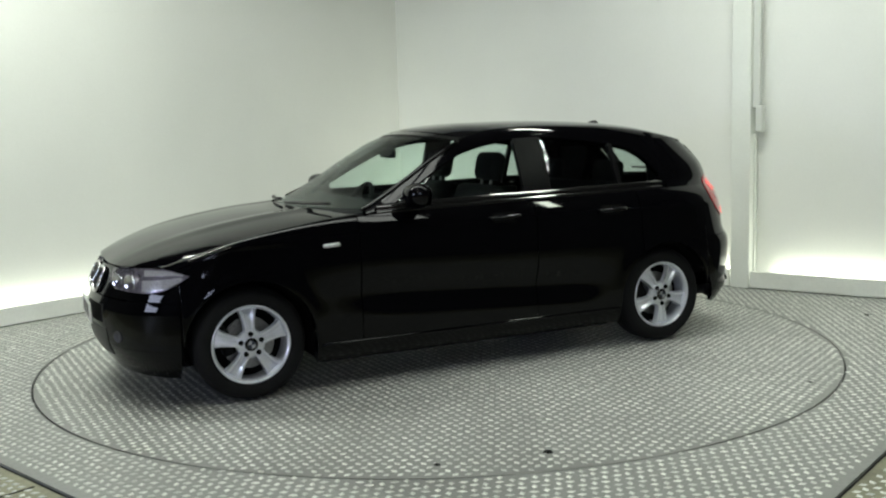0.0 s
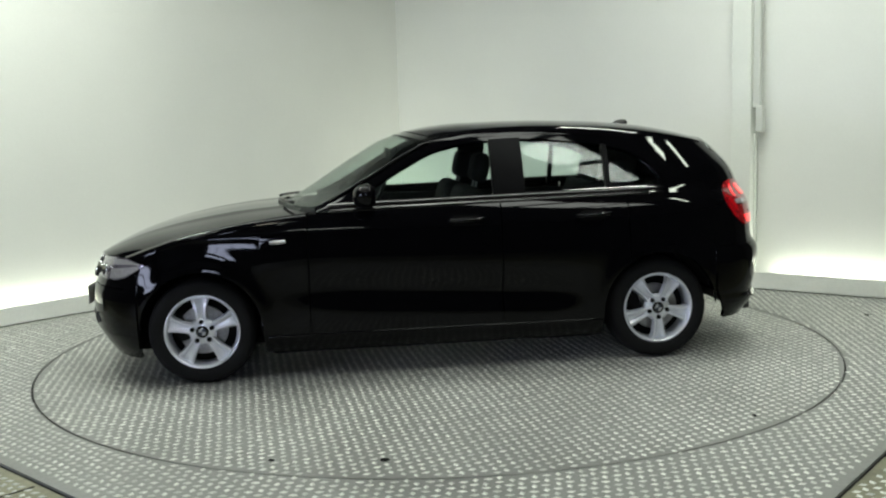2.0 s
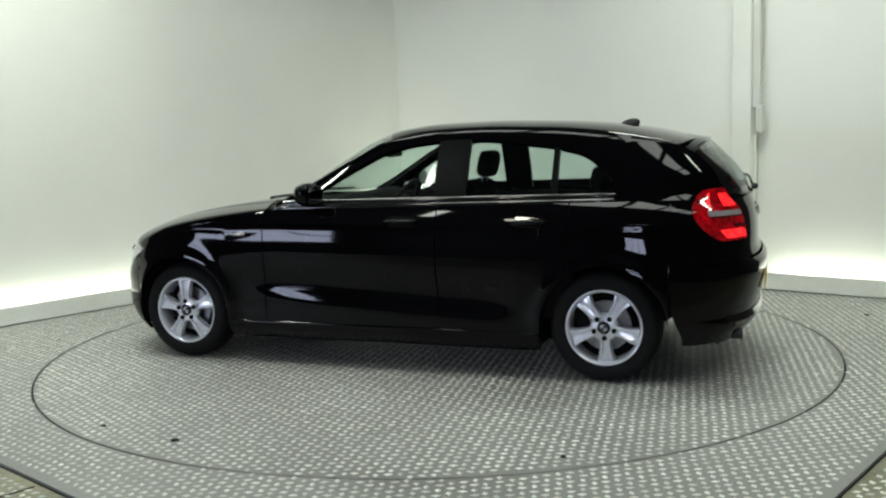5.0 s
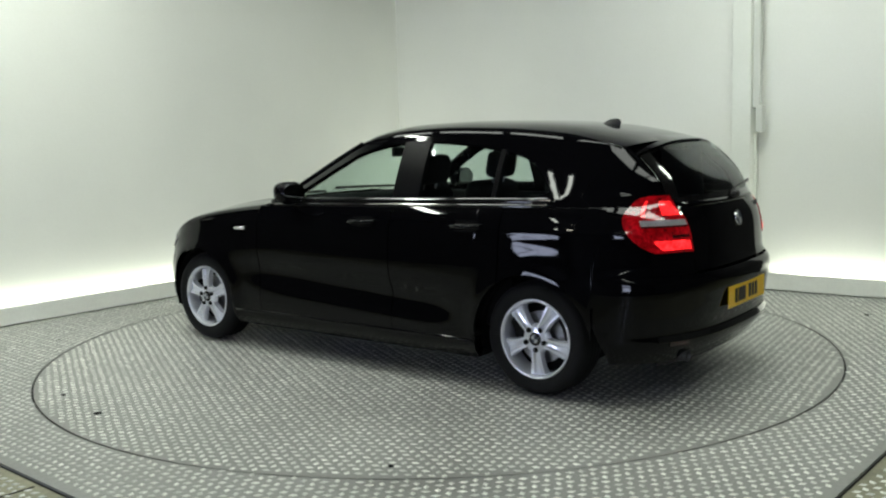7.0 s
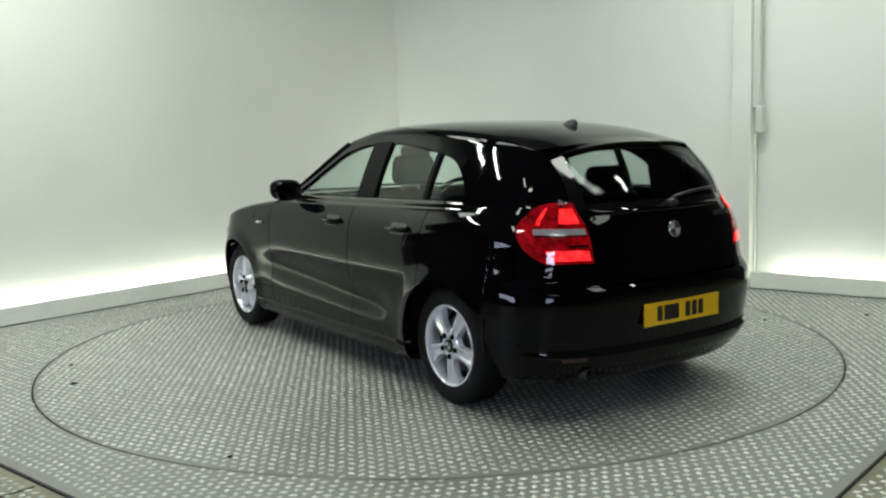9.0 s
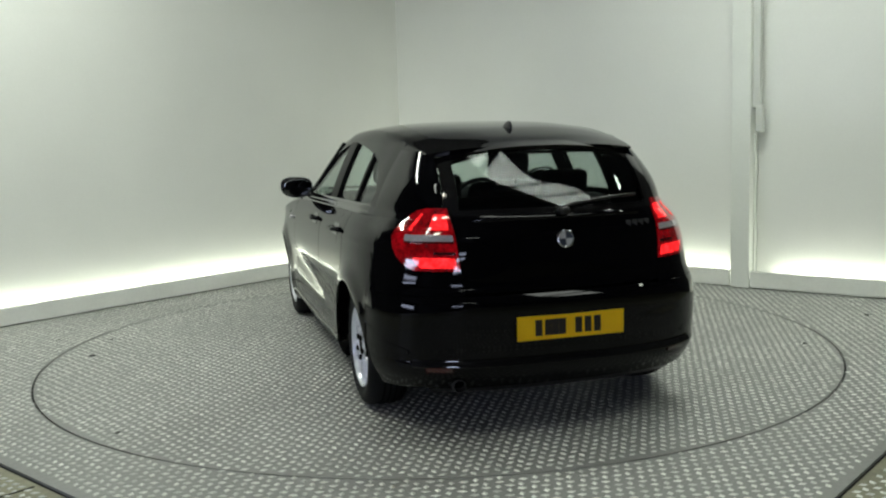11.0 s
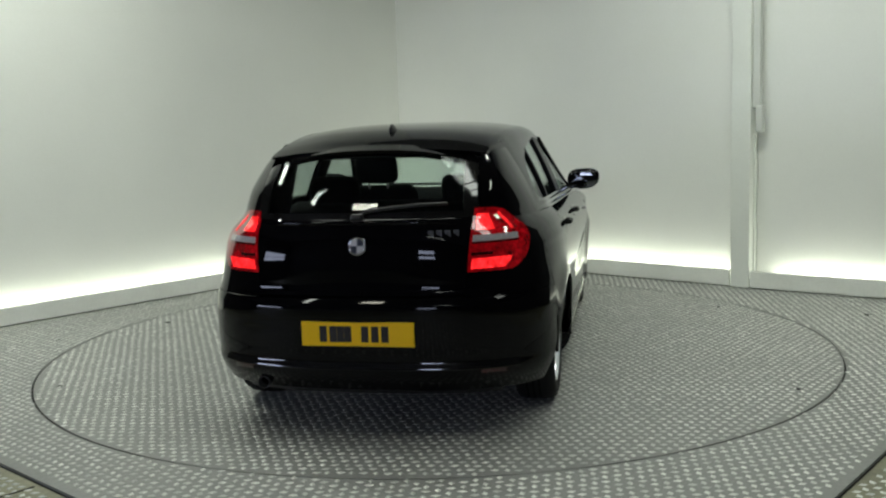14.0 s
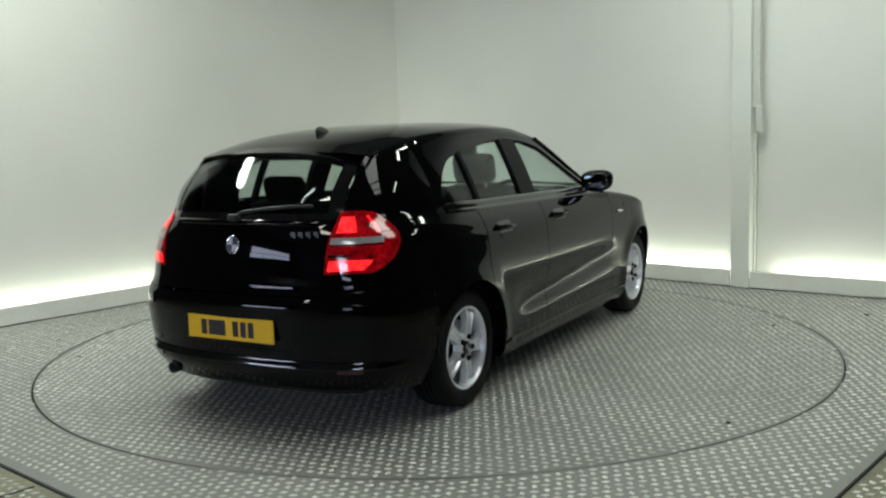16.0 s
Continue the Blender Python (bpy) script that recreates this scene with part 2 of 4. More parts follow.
# the rest of the hall, behind and beside the camera
for n, p, q in (("side", (-6.4, -0.2), (-6.4, -10.7)), ("near", (-6.5, -10.6), (8.5, -10.6)), ("far_side", (8.0, -10.5), (8.0, 1.6)), ("left_return", (-4.0, -0.45), (-6.5, -0.3)), ("right_return", (8.1, 1.5), (3.62, 1.68))):
    m, length = rod_frame(p, q)
    tagged(part("wall_" + n, box_bm(length, 0.12, CEILING, m @ pose(length / 2, 0, CEILING / 2)), HALL), "dark painted hall wall", "wall", kind="structure")
tagged(part("ceiling", box_bm(17, 19, 0.1, pose(1, -3.2, CEILING + 0.05)), HALL), "dark hall ceiling", "ceiling", kind="structure")


def batten(x, y, turn, watts, tint=COOL):
    ob = empty("ceiling_light", pose(x, y, CEILING - 0.45, 0, 0, turn))
    tagged(ob, "white fluorescent batten hanging under the ceiling", "ceiling light", "battens under the ceiling")
    part("housing", box_bm(1.5, 0.16, 0.06, pose(0, 0, 0.05), bevel=0.01), POST, ob)
    for s in (-1, 1):
        part("hanger", box_bm(0.012, 0.012, 0.39, pose(0.6 * s, 0, 0.265)), CONDUIT_SHADE, ob)
    part("diffuser", box_bm(1.46, 0.13, 0.03, pose(0, 0, 0.008), bevel=0.008), TUBE, ob)
    lamp = area_lamp("batten_lamp", (x, y, CEILING - 0.48), (x, y, 0), 1.45, 0.14, watts, tint)
    lamp.matrix_world = pose(x, y, CEILING - 0.48, 0, 0, turn)


for row in BATTENS:
    batten(*row)


def hall_window(m, width, height, gap, count=3):
    """Two rows of bright panes in a dark frame."""
    ob = empty("window", m)
    tagged(ob, "dark-framed daylight window in the hall wall", "window", "hall windows")
    w = width / count
    for k in range(count):
        for s in (-1, 1):
            part("pane", box_bm(w - 0.03, 0.02, height, pose(w * (k + 0.5 - count / 2), 0, s * (height + gap) / 2)), PANE, ob)
    for z in (-height - gap / 2 - 0.02, height + gap / 2 + 0.02):
        part("frame_rail", box_bm(width + 0.08, 0.05, 0.04, pose(0, 0, z)), TRIM, ob)
    part("frame_rail", box_bm(width, 0.044, gap, pose(0, 0, 0)), TRIM, ob)
    for x in (-width / 2, width / 2):
        part("frame_post", box_bm(0.05, 0.056, 2 * height + gap, pose(x, 0, 0)), TRIM, ob)


hall_window(pose(1.1, -10.50, 1.95), 1.4, 0.55, 0.40)
hall_window(pose(-6.30, -7.6, 1.55, 0, 0, -90), 3.6, 0.55, 0.06, 5)

# a long row of skylight panes over the turntable
sky = empty("skylight", pose(2.2, -2.0, CEILING - 0.04, 0, 0, -26))
tagged(sky, "long row of bright daylight skylight panes in the dark ceiling", "skylight")
for k in range(-5, 2):
    part("pane", box_bm(1.0, 0.78, 0.02, pose(0.58 + 1.16 * k, 0, 0)), SKY_PANE, sky)
for k in range(-5, 3):
    part("frame_bar", box_bm(0.16, 0.86, 0.05, pose(1.16 * k, 0, 0)), TRIM, sky)
for y in (-0.415, 0.415):
    part("frame_rail", box_bm(8.28, 0.05, 0.044, pose(-1.74, y, 0)), TRIM, sky)

# small square flood lamp hung before the turntable
flood = empty("flood_lamp", pose(-0.28, -2.85, 2.30, 0, 0, 0))
tagged(flood, "small square flood lamp hanging from the ceiling on a thin rod", "flood lamp")
part("housing", box_bm(0.24, 0.10, 0.24, pose(0, -0.02, 0, -25, 0, 0), bevel=0.015), TRIM, flood)
part("lens", box_bm(0.20, 0.012, 0.20, pose(0, 0.029, -0.018, -25, 0, 0), bevel=0.004), FLOOD, flood, "bright warm-white lens")
part("rod", box_bm(0.014, 0.014, CEILING - 2.42, pose(0, -0.02, 0.12 + (CEILING - 2.42) / 2)), TRIM, flood)

# ---- floor and turntable ----
R_DISC = 2.479
TURN = radians(-28.5)
X0, X1, Y0, Y1 = -3.3, 2.94, -2.88, 3.4


def lugs(name, keep, parent, seed, z=0.0):
    """Raised tread bars on a diamond lattice, each a low flat-topped lozenge."""
    rng = np.random.default_rng(seed)
    px, py = 0.056, 0.042
    n = 110
    ii, jj = np.meshgrid(np.arange(-n, n + 1), np.arange(-n, n + 1))
    X = (ii + 0.5 * (jj % 2)) * px + rng.normal(0, 0.0022, ii.shape)
    Y = jj * py + rng.normal(0, 0.0022, ii.shape)
    way = np.where(jj % 2 == 0, 1.0, -1.0)
    c, s = math.cos(TURN), math.sin(TURN)
    X, Y = (c * X - s * Y).ravel(), (s * X + c * Y).ravel()
    ok = keep(X, Y)
    X, Y, way = X[ok], Y[ok], way.ravel()[ok]
    a = TURN + way * radians(45) + rng.normal(0, 0.06, len(X))
    L, Wd, H = 0.0205, 0.0135, rng.uniform(0.0022, 0.0034, len(X))
    ex, ey = np.cos(a), np.sin(a)
    V = np.zeros((len(X), 8, 3))
    for k, (u, v, h) in enumerate(((-L, 0, 0), (0, -Wd, 0), (L, 0, 0), (0, Wd, 0), (-L * 0.66, 0, 1), (0, -Wd * 0.58, 1), (L * 0.66, 0, 1), (0, Wd * 0.58, 1))):
        V[:, k, 0], V[:, k, 1], V[:, k, 2] = X + u * ex - v * ey, Y + u * ey + v * ex, z + 0.0003 + h * H
    F = np.array([(0, 1, 5, 4), (1, 2, 6, 5), (2, 3, 7, 6), (3, 0, 4, 7), (4, 5, 6, 7)])
    F = (np.arange(len(X))[:, None, None] * 8 + F[None]).reshape(-1, 4)
    ob = mesh_object(name, V.reshape(-1, 3), [tuple(map(int, f)) for f in F], LUG, parent)
    ob["kind"] = "stuff"
    return ob


def disc_mesh(name, r0, r1, z0, z1, mat, parent=None, n=160):
    bm = bmesh.new()
    ring = []
    for r, z in ((r0, z1), (r1, z1), (r1, z0)):
        ring.append([bm.verts.new((r * math.cos(k * math.tau / n), r * math.sin(k * math.tau / n), z)) for k in range(n)])
    for a, b in zip(ring, ring[1:]):
        for k in range(n):
            bm.faces.new((a[k], a[(k + 1) % n], b[(k + 1) % n], b[k]))
    if r0 < 0.1:
        bm.faces.new(ring[0])
    return part(name, bm, mat, parent)


ground = part("ground", box_bm(24, 24, 0.1, pose(1, -3, -0.065)), SLAB)
tagged(ground, "dirty yellowed tread plate hall floor around the turntable plating", "floor", kind="structure")

# square sheet of plating with the round opening
bm = bmesh.new()
angles = sorted([k * math.tau / 160 for k in range(160)] + [math.atan2(y, x) % math.tau for x in (X0, X1) for y in (Y0, Y1)])
n = len(angles)
inner, outer = [], []
for a in angles:
    c, s = math.cos(a), math.sin(a)
    q = min((X1 if c > 0 else X0) / c if abs(c) > 1e-6 else 99, (Y1 if s > 0 else Y0) / s if abs(s) > 1e-6 else 99)
    inner.append((bm.verts.new((2.491 * math.cos(a + TURN), 2.491 * math.sin(a + TURN), 0)), bm.verts.new((2.491 * math.cos(a + TURN), 2.491 * math.sin(a + TURN), -0.014))))
    outer.append((bm.verts.new((q * math.cos(a + TURN), q * math.sin(a + TURN), 0)), bm.verts.new((q * math.cos(a + TURN), q * math.sin(a + TURN), -0.015))))
for k in range(n):
    j = (k + 1) % n
    bm.faces.new((inner[k][0], outer[k][0], outer[j][0], inner[j][0]))
    bm.faces.new((inner[k][0], inner[j][0], inner[j][1], inner[k][1]))
    bm.faces.new((outer[k][0], outer[k][1], outer[j][1], outer[j][0]))
floor = part("floor", bm, PLATE)
tagged(floor, "worn grey steel tread plate floor around the turntable", "floor", kind="structure")


def in_sheet(X, Y, m):
    c, s = math.cos(TURN), math.sin(TURN)
    x, y = c * X + s * Y, -s * X + c * Y
    return (x > X0 + m) & (x < X1 - m) & (y > Y0 + m) & (y < Y1 - m)


lugs("tread", lambda X, Y: (np.hypot(X, Y) > R_DISC + 0.02) & in_sheet(X, Y, 0.045), floor, 3)
lugs("tread", lambda X, Y: ~in_sheet(X, Y, -0.03) & in_sheet(X, Y, -0.8) & (Y < -0.8), ground, 7, -0.015)
lie = pose(0, 0, 0, 0, 0, -28.5)
for x, y, sx, sy in (((X0 + X1) / 2, Y0 - 0.003, X1 - X0, 0.006), (X1 + 0.003, (Y0 + Y1) / 2, 0.006, Y1 - Y0)) + tuple((x, Y0 - 0.62, 0.009, 1.18) for x in (-0.90, 0.32, 1.54)) + ((X1 + 0.6, 0.4, 1.18, 0.009), (X1 + 0.6, -1.2, 1.18, 0.009)):
    tagged(part("trim", box_bm(sx, sy, 0.003, lie @ pose(x, y, -0.0135)), GAP), "dark joint in the floor plating", "joint", kind="structure")
# flat ring whose near-black colour stands for the shade down in the gap
tagged(disc_mesh("trim", 2.3, 2.6, -0.014, -0.012, GAP), "flat dark ring under the turntable gap, coloured as the shade of its depth", "pit", kind="structure")

turntable = empty("turntable")
tagged(turntable, "round steel tread plate turntable, slowly turning, flush with the floor", "turntable")
disc_mesh("deck", 0.0, R_DISC, -0.04, 0.0, PLATE, turntable)
lugs("tread", lambda X, Y: np.hypot(X, Y) < R_DISC - 0.014, turntable, 5)


def floor_cap(parent, x, y, r):
    part("screw_cap", lathe([(0.0, 0.004), (r * 0.8, 0.004), (r, 0.0)], 16, m=pose(x, y, 0, 90, 0, 0)), DARK, parent, "small dark screw cap")


floor_cap(turntable, 0.502, 2.207, 0.022)
for r, a in ((2.34, 123), (2.33, 65), (2.32, 245), (2.30, 304)):
    floor_cap(turntable, r * math.cos(radians(a)), r * math.sin(radians(a)), 0.014)
floor_cap(floor, 2.88, 1.08, 0.022)
floor_cap(floor, -2.71, -0.19, 0.016)

# ---- the car: x forward, y to its left, from the middle of the wheelbase on the ground ----
AXLE, HUB, ARCH = 1.33, 0.302, 0.345
width_at = curve([0.15, 0.22, 0.30, 0.45, 0.62, 0.78, 0.86, 0.92, 0.95, 1.0, 1.05], [0.80, 0.845, 0.860, 0.866, 0.874, 0.866, 0.852, 0.833, 0.815, 0.768, 0.72])
front_at = curve([0.13, 0.22, 0.32, 0.42, 0.50, 0.56, 0.62, 0.70, 0.78], [1.94, 2.0, 2.045, 2.055, 2.052, 2.030, 2.004, 1.962, 1.905])
# middle of the tail, bumper to roof edge
rear_at = curve([0.15, 0.24, 0.30, 0.335, 0.355, 0.45, 0.53, 0.58, 0.615, 0.640, 0.655, 0.675, 0.70, 0.79, 0.82, 0.85, 0.886, 0.93, 0.985, 1.07, 1.124, 1.20, 1.31],
                [-1.98, -2.06, -2.108, -2.120, -2.108, -2.126, -2.140, -2.150, -2.150, -2.137, -2.123, -2.109, -2.101, -2.098, -2.097, -2.094, -2.088, -2.078, -2.058, -2.015, -1.978, -1.908, -1.795])
shoulder = curve([-2.0, -1.7, -1.4, -0.8, 0.0, 0.5, 0.72, 0.9, 1.33, 1.6, 1.75, 1.9], [0.99, 0.99, 0.985, 0.975, 0.96, 0.95, 0.94, 0.923, 0.857, 0.777, 0.725, 0.685])
top_line = curve([-1.80, -1.72, -1.586, -1.304, -0.946, -0.585, -0.218, -0.069, 0.08, 0.232, 0.386, 0.543, 0.70, 0.86, 0.936, 1.132, 1.33, 1.52, 1.71, 1.88, 1.985],
                 [1.30, 1.318, 1.352, 1.400, 1.427, 1.437, 1.430, 1.416, 1.390, 1.345, 1.262, 1.165, 1.066, 0.978, 0.965, 0.95, 0.922, 0.886, 0.838, 0.768, 0.708])
rail_y = curve([-1.80, -1.6, -1.3, -0.9, -0.5, -0.2, -0.05, 0.16, 0.36, 0.55, 0.70], [0.515, 0.545, 0.575, 0.592, 0.598, 0.602, 0.61, 0.645, 0.69, 0.735, 0.77])
rail_z = curve([-1.80, -1.6, -1.3, -1.0, -0.6, -0.3, -0.05, 0.16, 0.36, 0.55, 0.70], [1.245, 1.30, 1.350, 1.376, 1.388, 1.378, 1.334, 1.238, 1.125, 1.02, 0.95])


tail_round = curve([0.2, 0.50, 0.64, 0.72, 0.80, 0.985, 1.06, 1.15, 1.30], [6.0, 5.8, 5.0, 4.2, 3.8, 3.6, 4.3, 5.3, 6.0])
tail_flat = curve([0.2, 0.60, 0.75, 0.90, 0.985, 1.15, 1.30], [2.6, 2.7, 3.2, 3.2, 2.9, 3.1, 3.2])
NOSE_ROUND = 4.4


def side_y(x, z):
    x, z = np.asarray(x, float), np.asarray(z, float)
    uf = np.clip((x - 1.0) / (front_at(z) - 1.0), 0, 0.9999)
    ur = np.clip((-0.9 - x) / (-0.9 - rear_at(z)), 0, 0.9999)
    y = width_at(z) * np.sqrt(1 - uf**NOSE_ROUND) * (1 - ur ** tail_round(z)) ** (1 / tail_flat(z))
    for ax in (AXLE, -AXLE):
        d = np.hypot(x - ax, z - HUB)
        y = y + 0.017 * np.exp(-(((d - ARCH) / 0.06) ** 2))
    run = 1 / (1 + np.exp(-(x + 0.80) / 0.05)) / (1 + np.exp((x - 0.75) / 0.12))
    low = 0.50 + 0.06 * (x - 0.2)
    y = y - 0.030 * run * np.exp(-(((z - low) / 0.085) ** 2))
    crease = 0.835 + 0.012 * (0.8 - x)
    y = y + 0.006 * np.exp(-(((z - crease) / 0.016) ** 2)) * (x > -1.9)
    return y


def grid(fn, u0, u1, nu, nv):
    return np.array([[fn(u, v) for v in np.linspace(0, 1, nv)] for u in np.linspace(u0, u1, nu)])


def arch_bottom(x, low):
    z = low
    for ax in (AXLE, -AXLE):
        if abs(x - ax) < ARCH:
            z = max(z, HUB + math.sqrt(ARCH**2 - (x - ax) ** 2))
    return z


def side_panel(xs, low, high):
    """Grid over the flank; low and high are functions of x."""
    return np.array([[(x, float(side_y(x, z)), z) for z in np.linspace(low(x), high(x), 22)] for x in xs])


def nose(v, z, x0=1.75):
    xf, w = float(front_at(z)), float(width_at(z))
    c0 = ((x0 - 1.0) / (xf - 1.0)) ** (NOSE_ROUND / 2)
    phi = math.acos(min(c0, 1)) * (1 - v)
    scale = float(side_y(x0, z)) / (w * math.sin(math.acos(min(c0, 1))))
    return (1.0 + (xf - 1.0) * math.cos(phi) ** (2 / NOSE_ROUND), w * math.sin(phi) * (1 + (scale - 1) * (1 - v)), z)


def tail_width(z):
    """Half width of the tail's section before it rounds off."""
    if z <= 0.985:
        return float(width_at(z))
    u = (0.9 - 1.42) / (0.9 + float(rear_at(z)))
    return (upper_y(-1.42, z) + 0.012 * max(0, 1 - (z - 0.985) / 0.04)) / (1 - u ** float(tail_round(z))) ** (1 / float(tail_flat(z)))


def tail_phi(z, x=None, y=None):
    """Angle along the tail's section at this x or this half width."""
    if x is not None:
        return math.acos(min(1, ((-0.9 - x) / (-0.9 - float(rear_at(z)))) ** (float(tail_round(z)) / 2)))
    return math.asin(min(1, (abs(y) / tail_width(z)) ** (float(tail_flat(z)) / 2)))


def tail_point(phi, z):
    n, k = float(tail_round(z)), float(tail_flat(z))
    return (-0.9 + (float(rear_at(z)) + 0.9) * max(math.cos(phi), 0) ** (2 / n), tail_width(z) * math.sin(phi) ** (2 / k), z)


def tail(v, z, x0=-1.70):
    p0 = tail_phi(z, x=x0)
    x, y, z = tail_point(p0 * (1 - v), z)
    scale = float(side_y(x0, z)) / tail_point(p0, z)[1]
    return (x, y * (1 + (scale - 1) * (1 - v)), z)


def on_gate(y, z):
    """Where the tail's skin lies at this half width and height."""
    return tail_point(tail_phi(z, y=y), z)[0]


def gate_edge(z):
    """Half width of the tailgate."""
    return 0.483 + 0.07 * (z - 0.76)


def lerp(a, b, t):
    return a + (b - a) * t


def upper_y(x, z):
    """Half width of the glasshouse side at x, z."""
    zs, zr = float(shoulder(x)), float(rail_z(x))
    ys, yr = float(side_y(x, zs)) - 0.012, float(rail_y(x))
    f = (z - zs) / max(zr - zs, 0.02)
    return lerp(ys, yr, f) + 0.052 * f * (1 - f)


def roof_cut(x):
    """How far the rounded roof edge eats into roof and side, 0 to 1."""
    return min(1, max(0, (0.02 - x) / 0.17)) * min(1, max(0.12, (-1.72 - x) / -0.30))


def spaced(a, b, n, *marks):
    """Even stations, with close pairs at the given marks."""
    xs = list(np.linspace(a, b, n))
    for m in marks:
        xs += [m + d for d in (-0.012, -0.004, -0.0008, 0.0008, 0.004, 0.012)]
    return sorted(x for x in xs if min(a, b) <= x <= max(a, b))


def gate_glass(u, v):
    z = lerp(1.287 - 0.05 * abs(u) ** 3, 1.006, v)
    y = lerp(0.482, 0.500, v) * u
    return (on_gate(y, z), y, z)


def half_car(car, s):
    wheel_marks = [AXLE - ARCH, AXLE + ARCH, -AXLE - ARCH, -AXLE + ARCH]
    # wings, doors, quarters, sills
    wing = shell("front_wing", side_panel(spaced(0.725, 1.75, 40, *wheel_marks), lambda x: max(arch_bottom(x, 0.20), 0.555 if x > AXLE + ARCH else 0.2), lambda x: float(shoulder(x)) - 0.030), PAINT, car, side=s)
    tube("side_repeater", [(0.93, 0.868, 0.795), (0.885, 0.872, 0.797), (0.84, 0.872, 0.799)], 0.011, SILVER_LENS, wing, "small clear side repeater lamp", side=s)
    P = []
    for x in np.linspace(0.725, 1.75, 44):
        z = float(shoulder(x))
        p0, p1, p2 = (np.array(q) for q in ((float(side_y(x, z - 0.030)), z - 0.030), (float(side_y(x, z)) + 0.006, z + 0.004), (float(side_y(x, z)) - 0.036, z + 0.008)))
        P.append([(x, *((1 - t) ** 2 * p0 + 2 * t * (1 - t) * p1 + t * t * p2)) for t in np.linspace(0, 1, 12)])
    shell("wing_edge", P, PAINT, wing, 0.008, side=s)
    door = shell("front_door", side_panel(np.linspace(-0.385, 0.718, 34), lambda x: 0.262, lambda x: float(shoulder(x)) - 0.004), PAINT, car, side=s)
    rear = shell("rear_door", side_panel(spaced(-1.14, -0.392, 30, *wheel_marks), lambda x: arch_bottom(x, 0.262), lambda x: float(shoulder(x)) - 0.004), PAINT, car, side=s)
    for d, x in ((door, -0.18), (rear, -0.93)):
        y = float(side_y(x, 0.875))
        tube("door_handle", [(x + 0.10, y - 0.004, 0.872), (x + 0.085, y + 0.022, 0.874), (x, y + 0.030, 0.877), (x - 0.085, y + 0.022, 0.879), (x - 0.10, y - 0.004, 0.880)], 0.013, PAINT, d, side=s)
        shell("handle_cup", [[(x + a, float(side_y(x + a, 0.845 + b)), 0.845 + b) for b in np.linspace(0, 0.06, 4)] for a in np.linspace(-0.075, 0.075, 6)], GLOSS_TRIM, d, 0.003, side=s, lift=0.0012)
    shell("rear_quarter", side_panel(spaced(-1.70, -1.147, 30, *wheel_marks), lambda x: max(arch_bottom(x, 0.262), 0.50 if x < -AXLE - ARCH else 0), lambda x: float(shoulder(x)) - 0.004), PAINT, car, side=s)
    shell("sill", side_panel(np.linspace(-AXLE + ARCH + 0.004, AXLE - ARCH - 0.004, 20), lambda x: 0.165, lambda x: 0.256), PAINT, car, 0.05, side=s)
    tube("sill_edge", [(x, float(side_y(x, 0.262)) - 0.002, 0.258) for x in np.linspace(0.96, -0.96, 24)], 0.010, PAINT, car, n=12, side=s)
    # belt strip
    shell("belt_trim", [[(x, float(side_y(x, float(shoulder(x)))) + dy - 0.02 * max(0, (-1.28 - x) / 0.14), float(shoulder(x)) + dz) for dy, dz in ((0.002, -0.004), (0.003, 0.004), (-0.001, 0.011), (-0.007, 0.014), (-0.008, 0.017), (-0.006, 0.024), (-0.008, 0.034), (-0.014, 0.042), (-0.022, 0.047))] for x in np.linspace(-1.42, 0.60, 50)], GLOSS_TRIM, car, 0.01, side=s)

    # glasshouse side: margins of the openings
    def lower(x):
        return float(shoulder(x)) + 0.042

    def upper(x):
        drop = 0.04 * min(1, max(0, (-0.55 - x) / 0.5)) ** 1.3 + 0.045 * min(1, max(0, (-1.05 - x) / 0.3))
        return float(rail_z(x)) - 0.062 - drop

    def pane(name, x0, x1, parent, mat, f0=None, n=22):
        P = []
        for x in np.linspace(x0, x1, n):
            lo, hi = lower(x), upper(x)
            if f0:
                lo, hi = f0(x, lo, hi)
            P.append([(x, upper_y(x, z) - 0.012, z) for z in np.linspace(lo, max(hi, lo + 0.004), 10)])
        return shell(name, P, mat, parent, 0.005, side=s)

    def bar(name, x0, x1, parent, mat, z0=None, z1=None, n=4, lift=0.0):
        P = []
        for x in np.linspace(x0, x1, n):
            lo, hi = (z0 or shoulder)(x), (z1 or rail_z)(x)
            P.append([(x, upper_y(x, z), z) for z in np.linspace(lo, hi, 10)])
        return shell(name, P, mat, parent, 0.03, side=s, lift=lift)

    pane("window_pane", -0.41, 0.56, door, GLASS, n=30)
    pane("window_pane", -1.03, -0.53, rear, GLASS)

    def pane_top(x):
        return upper(x) - 0.12 * max(0.0, (-1.14 - x) / 0.24) ** 2.2

    def pane_foot(x):
        return lower(x) + 0.035 * max(0.0, (-1.20 - x) / 0.18) ** 3

    pane("quarter_pane", -1.38, -1.065, rear, GLASS, lambda x, lo, hi: (pane_foot(x) - 0.006, pane_top(x) + 0.006))
    bar("roof_rail", -1.44, 0.66, car, PAINT, z0=pane_top, z1=lambda x: float(rail_z(x)) - 0.040 * roof_cut(x), n=80)
    tube("roof_moulding", [(x, float(rail_y(x)) + 0.003, float(rail_z(x)) + 0.002) for x in np.linspace(0.67, 0.0, 30)], 0.012, PAINT, car, side=s)
    # rounded roof edge
    P = []
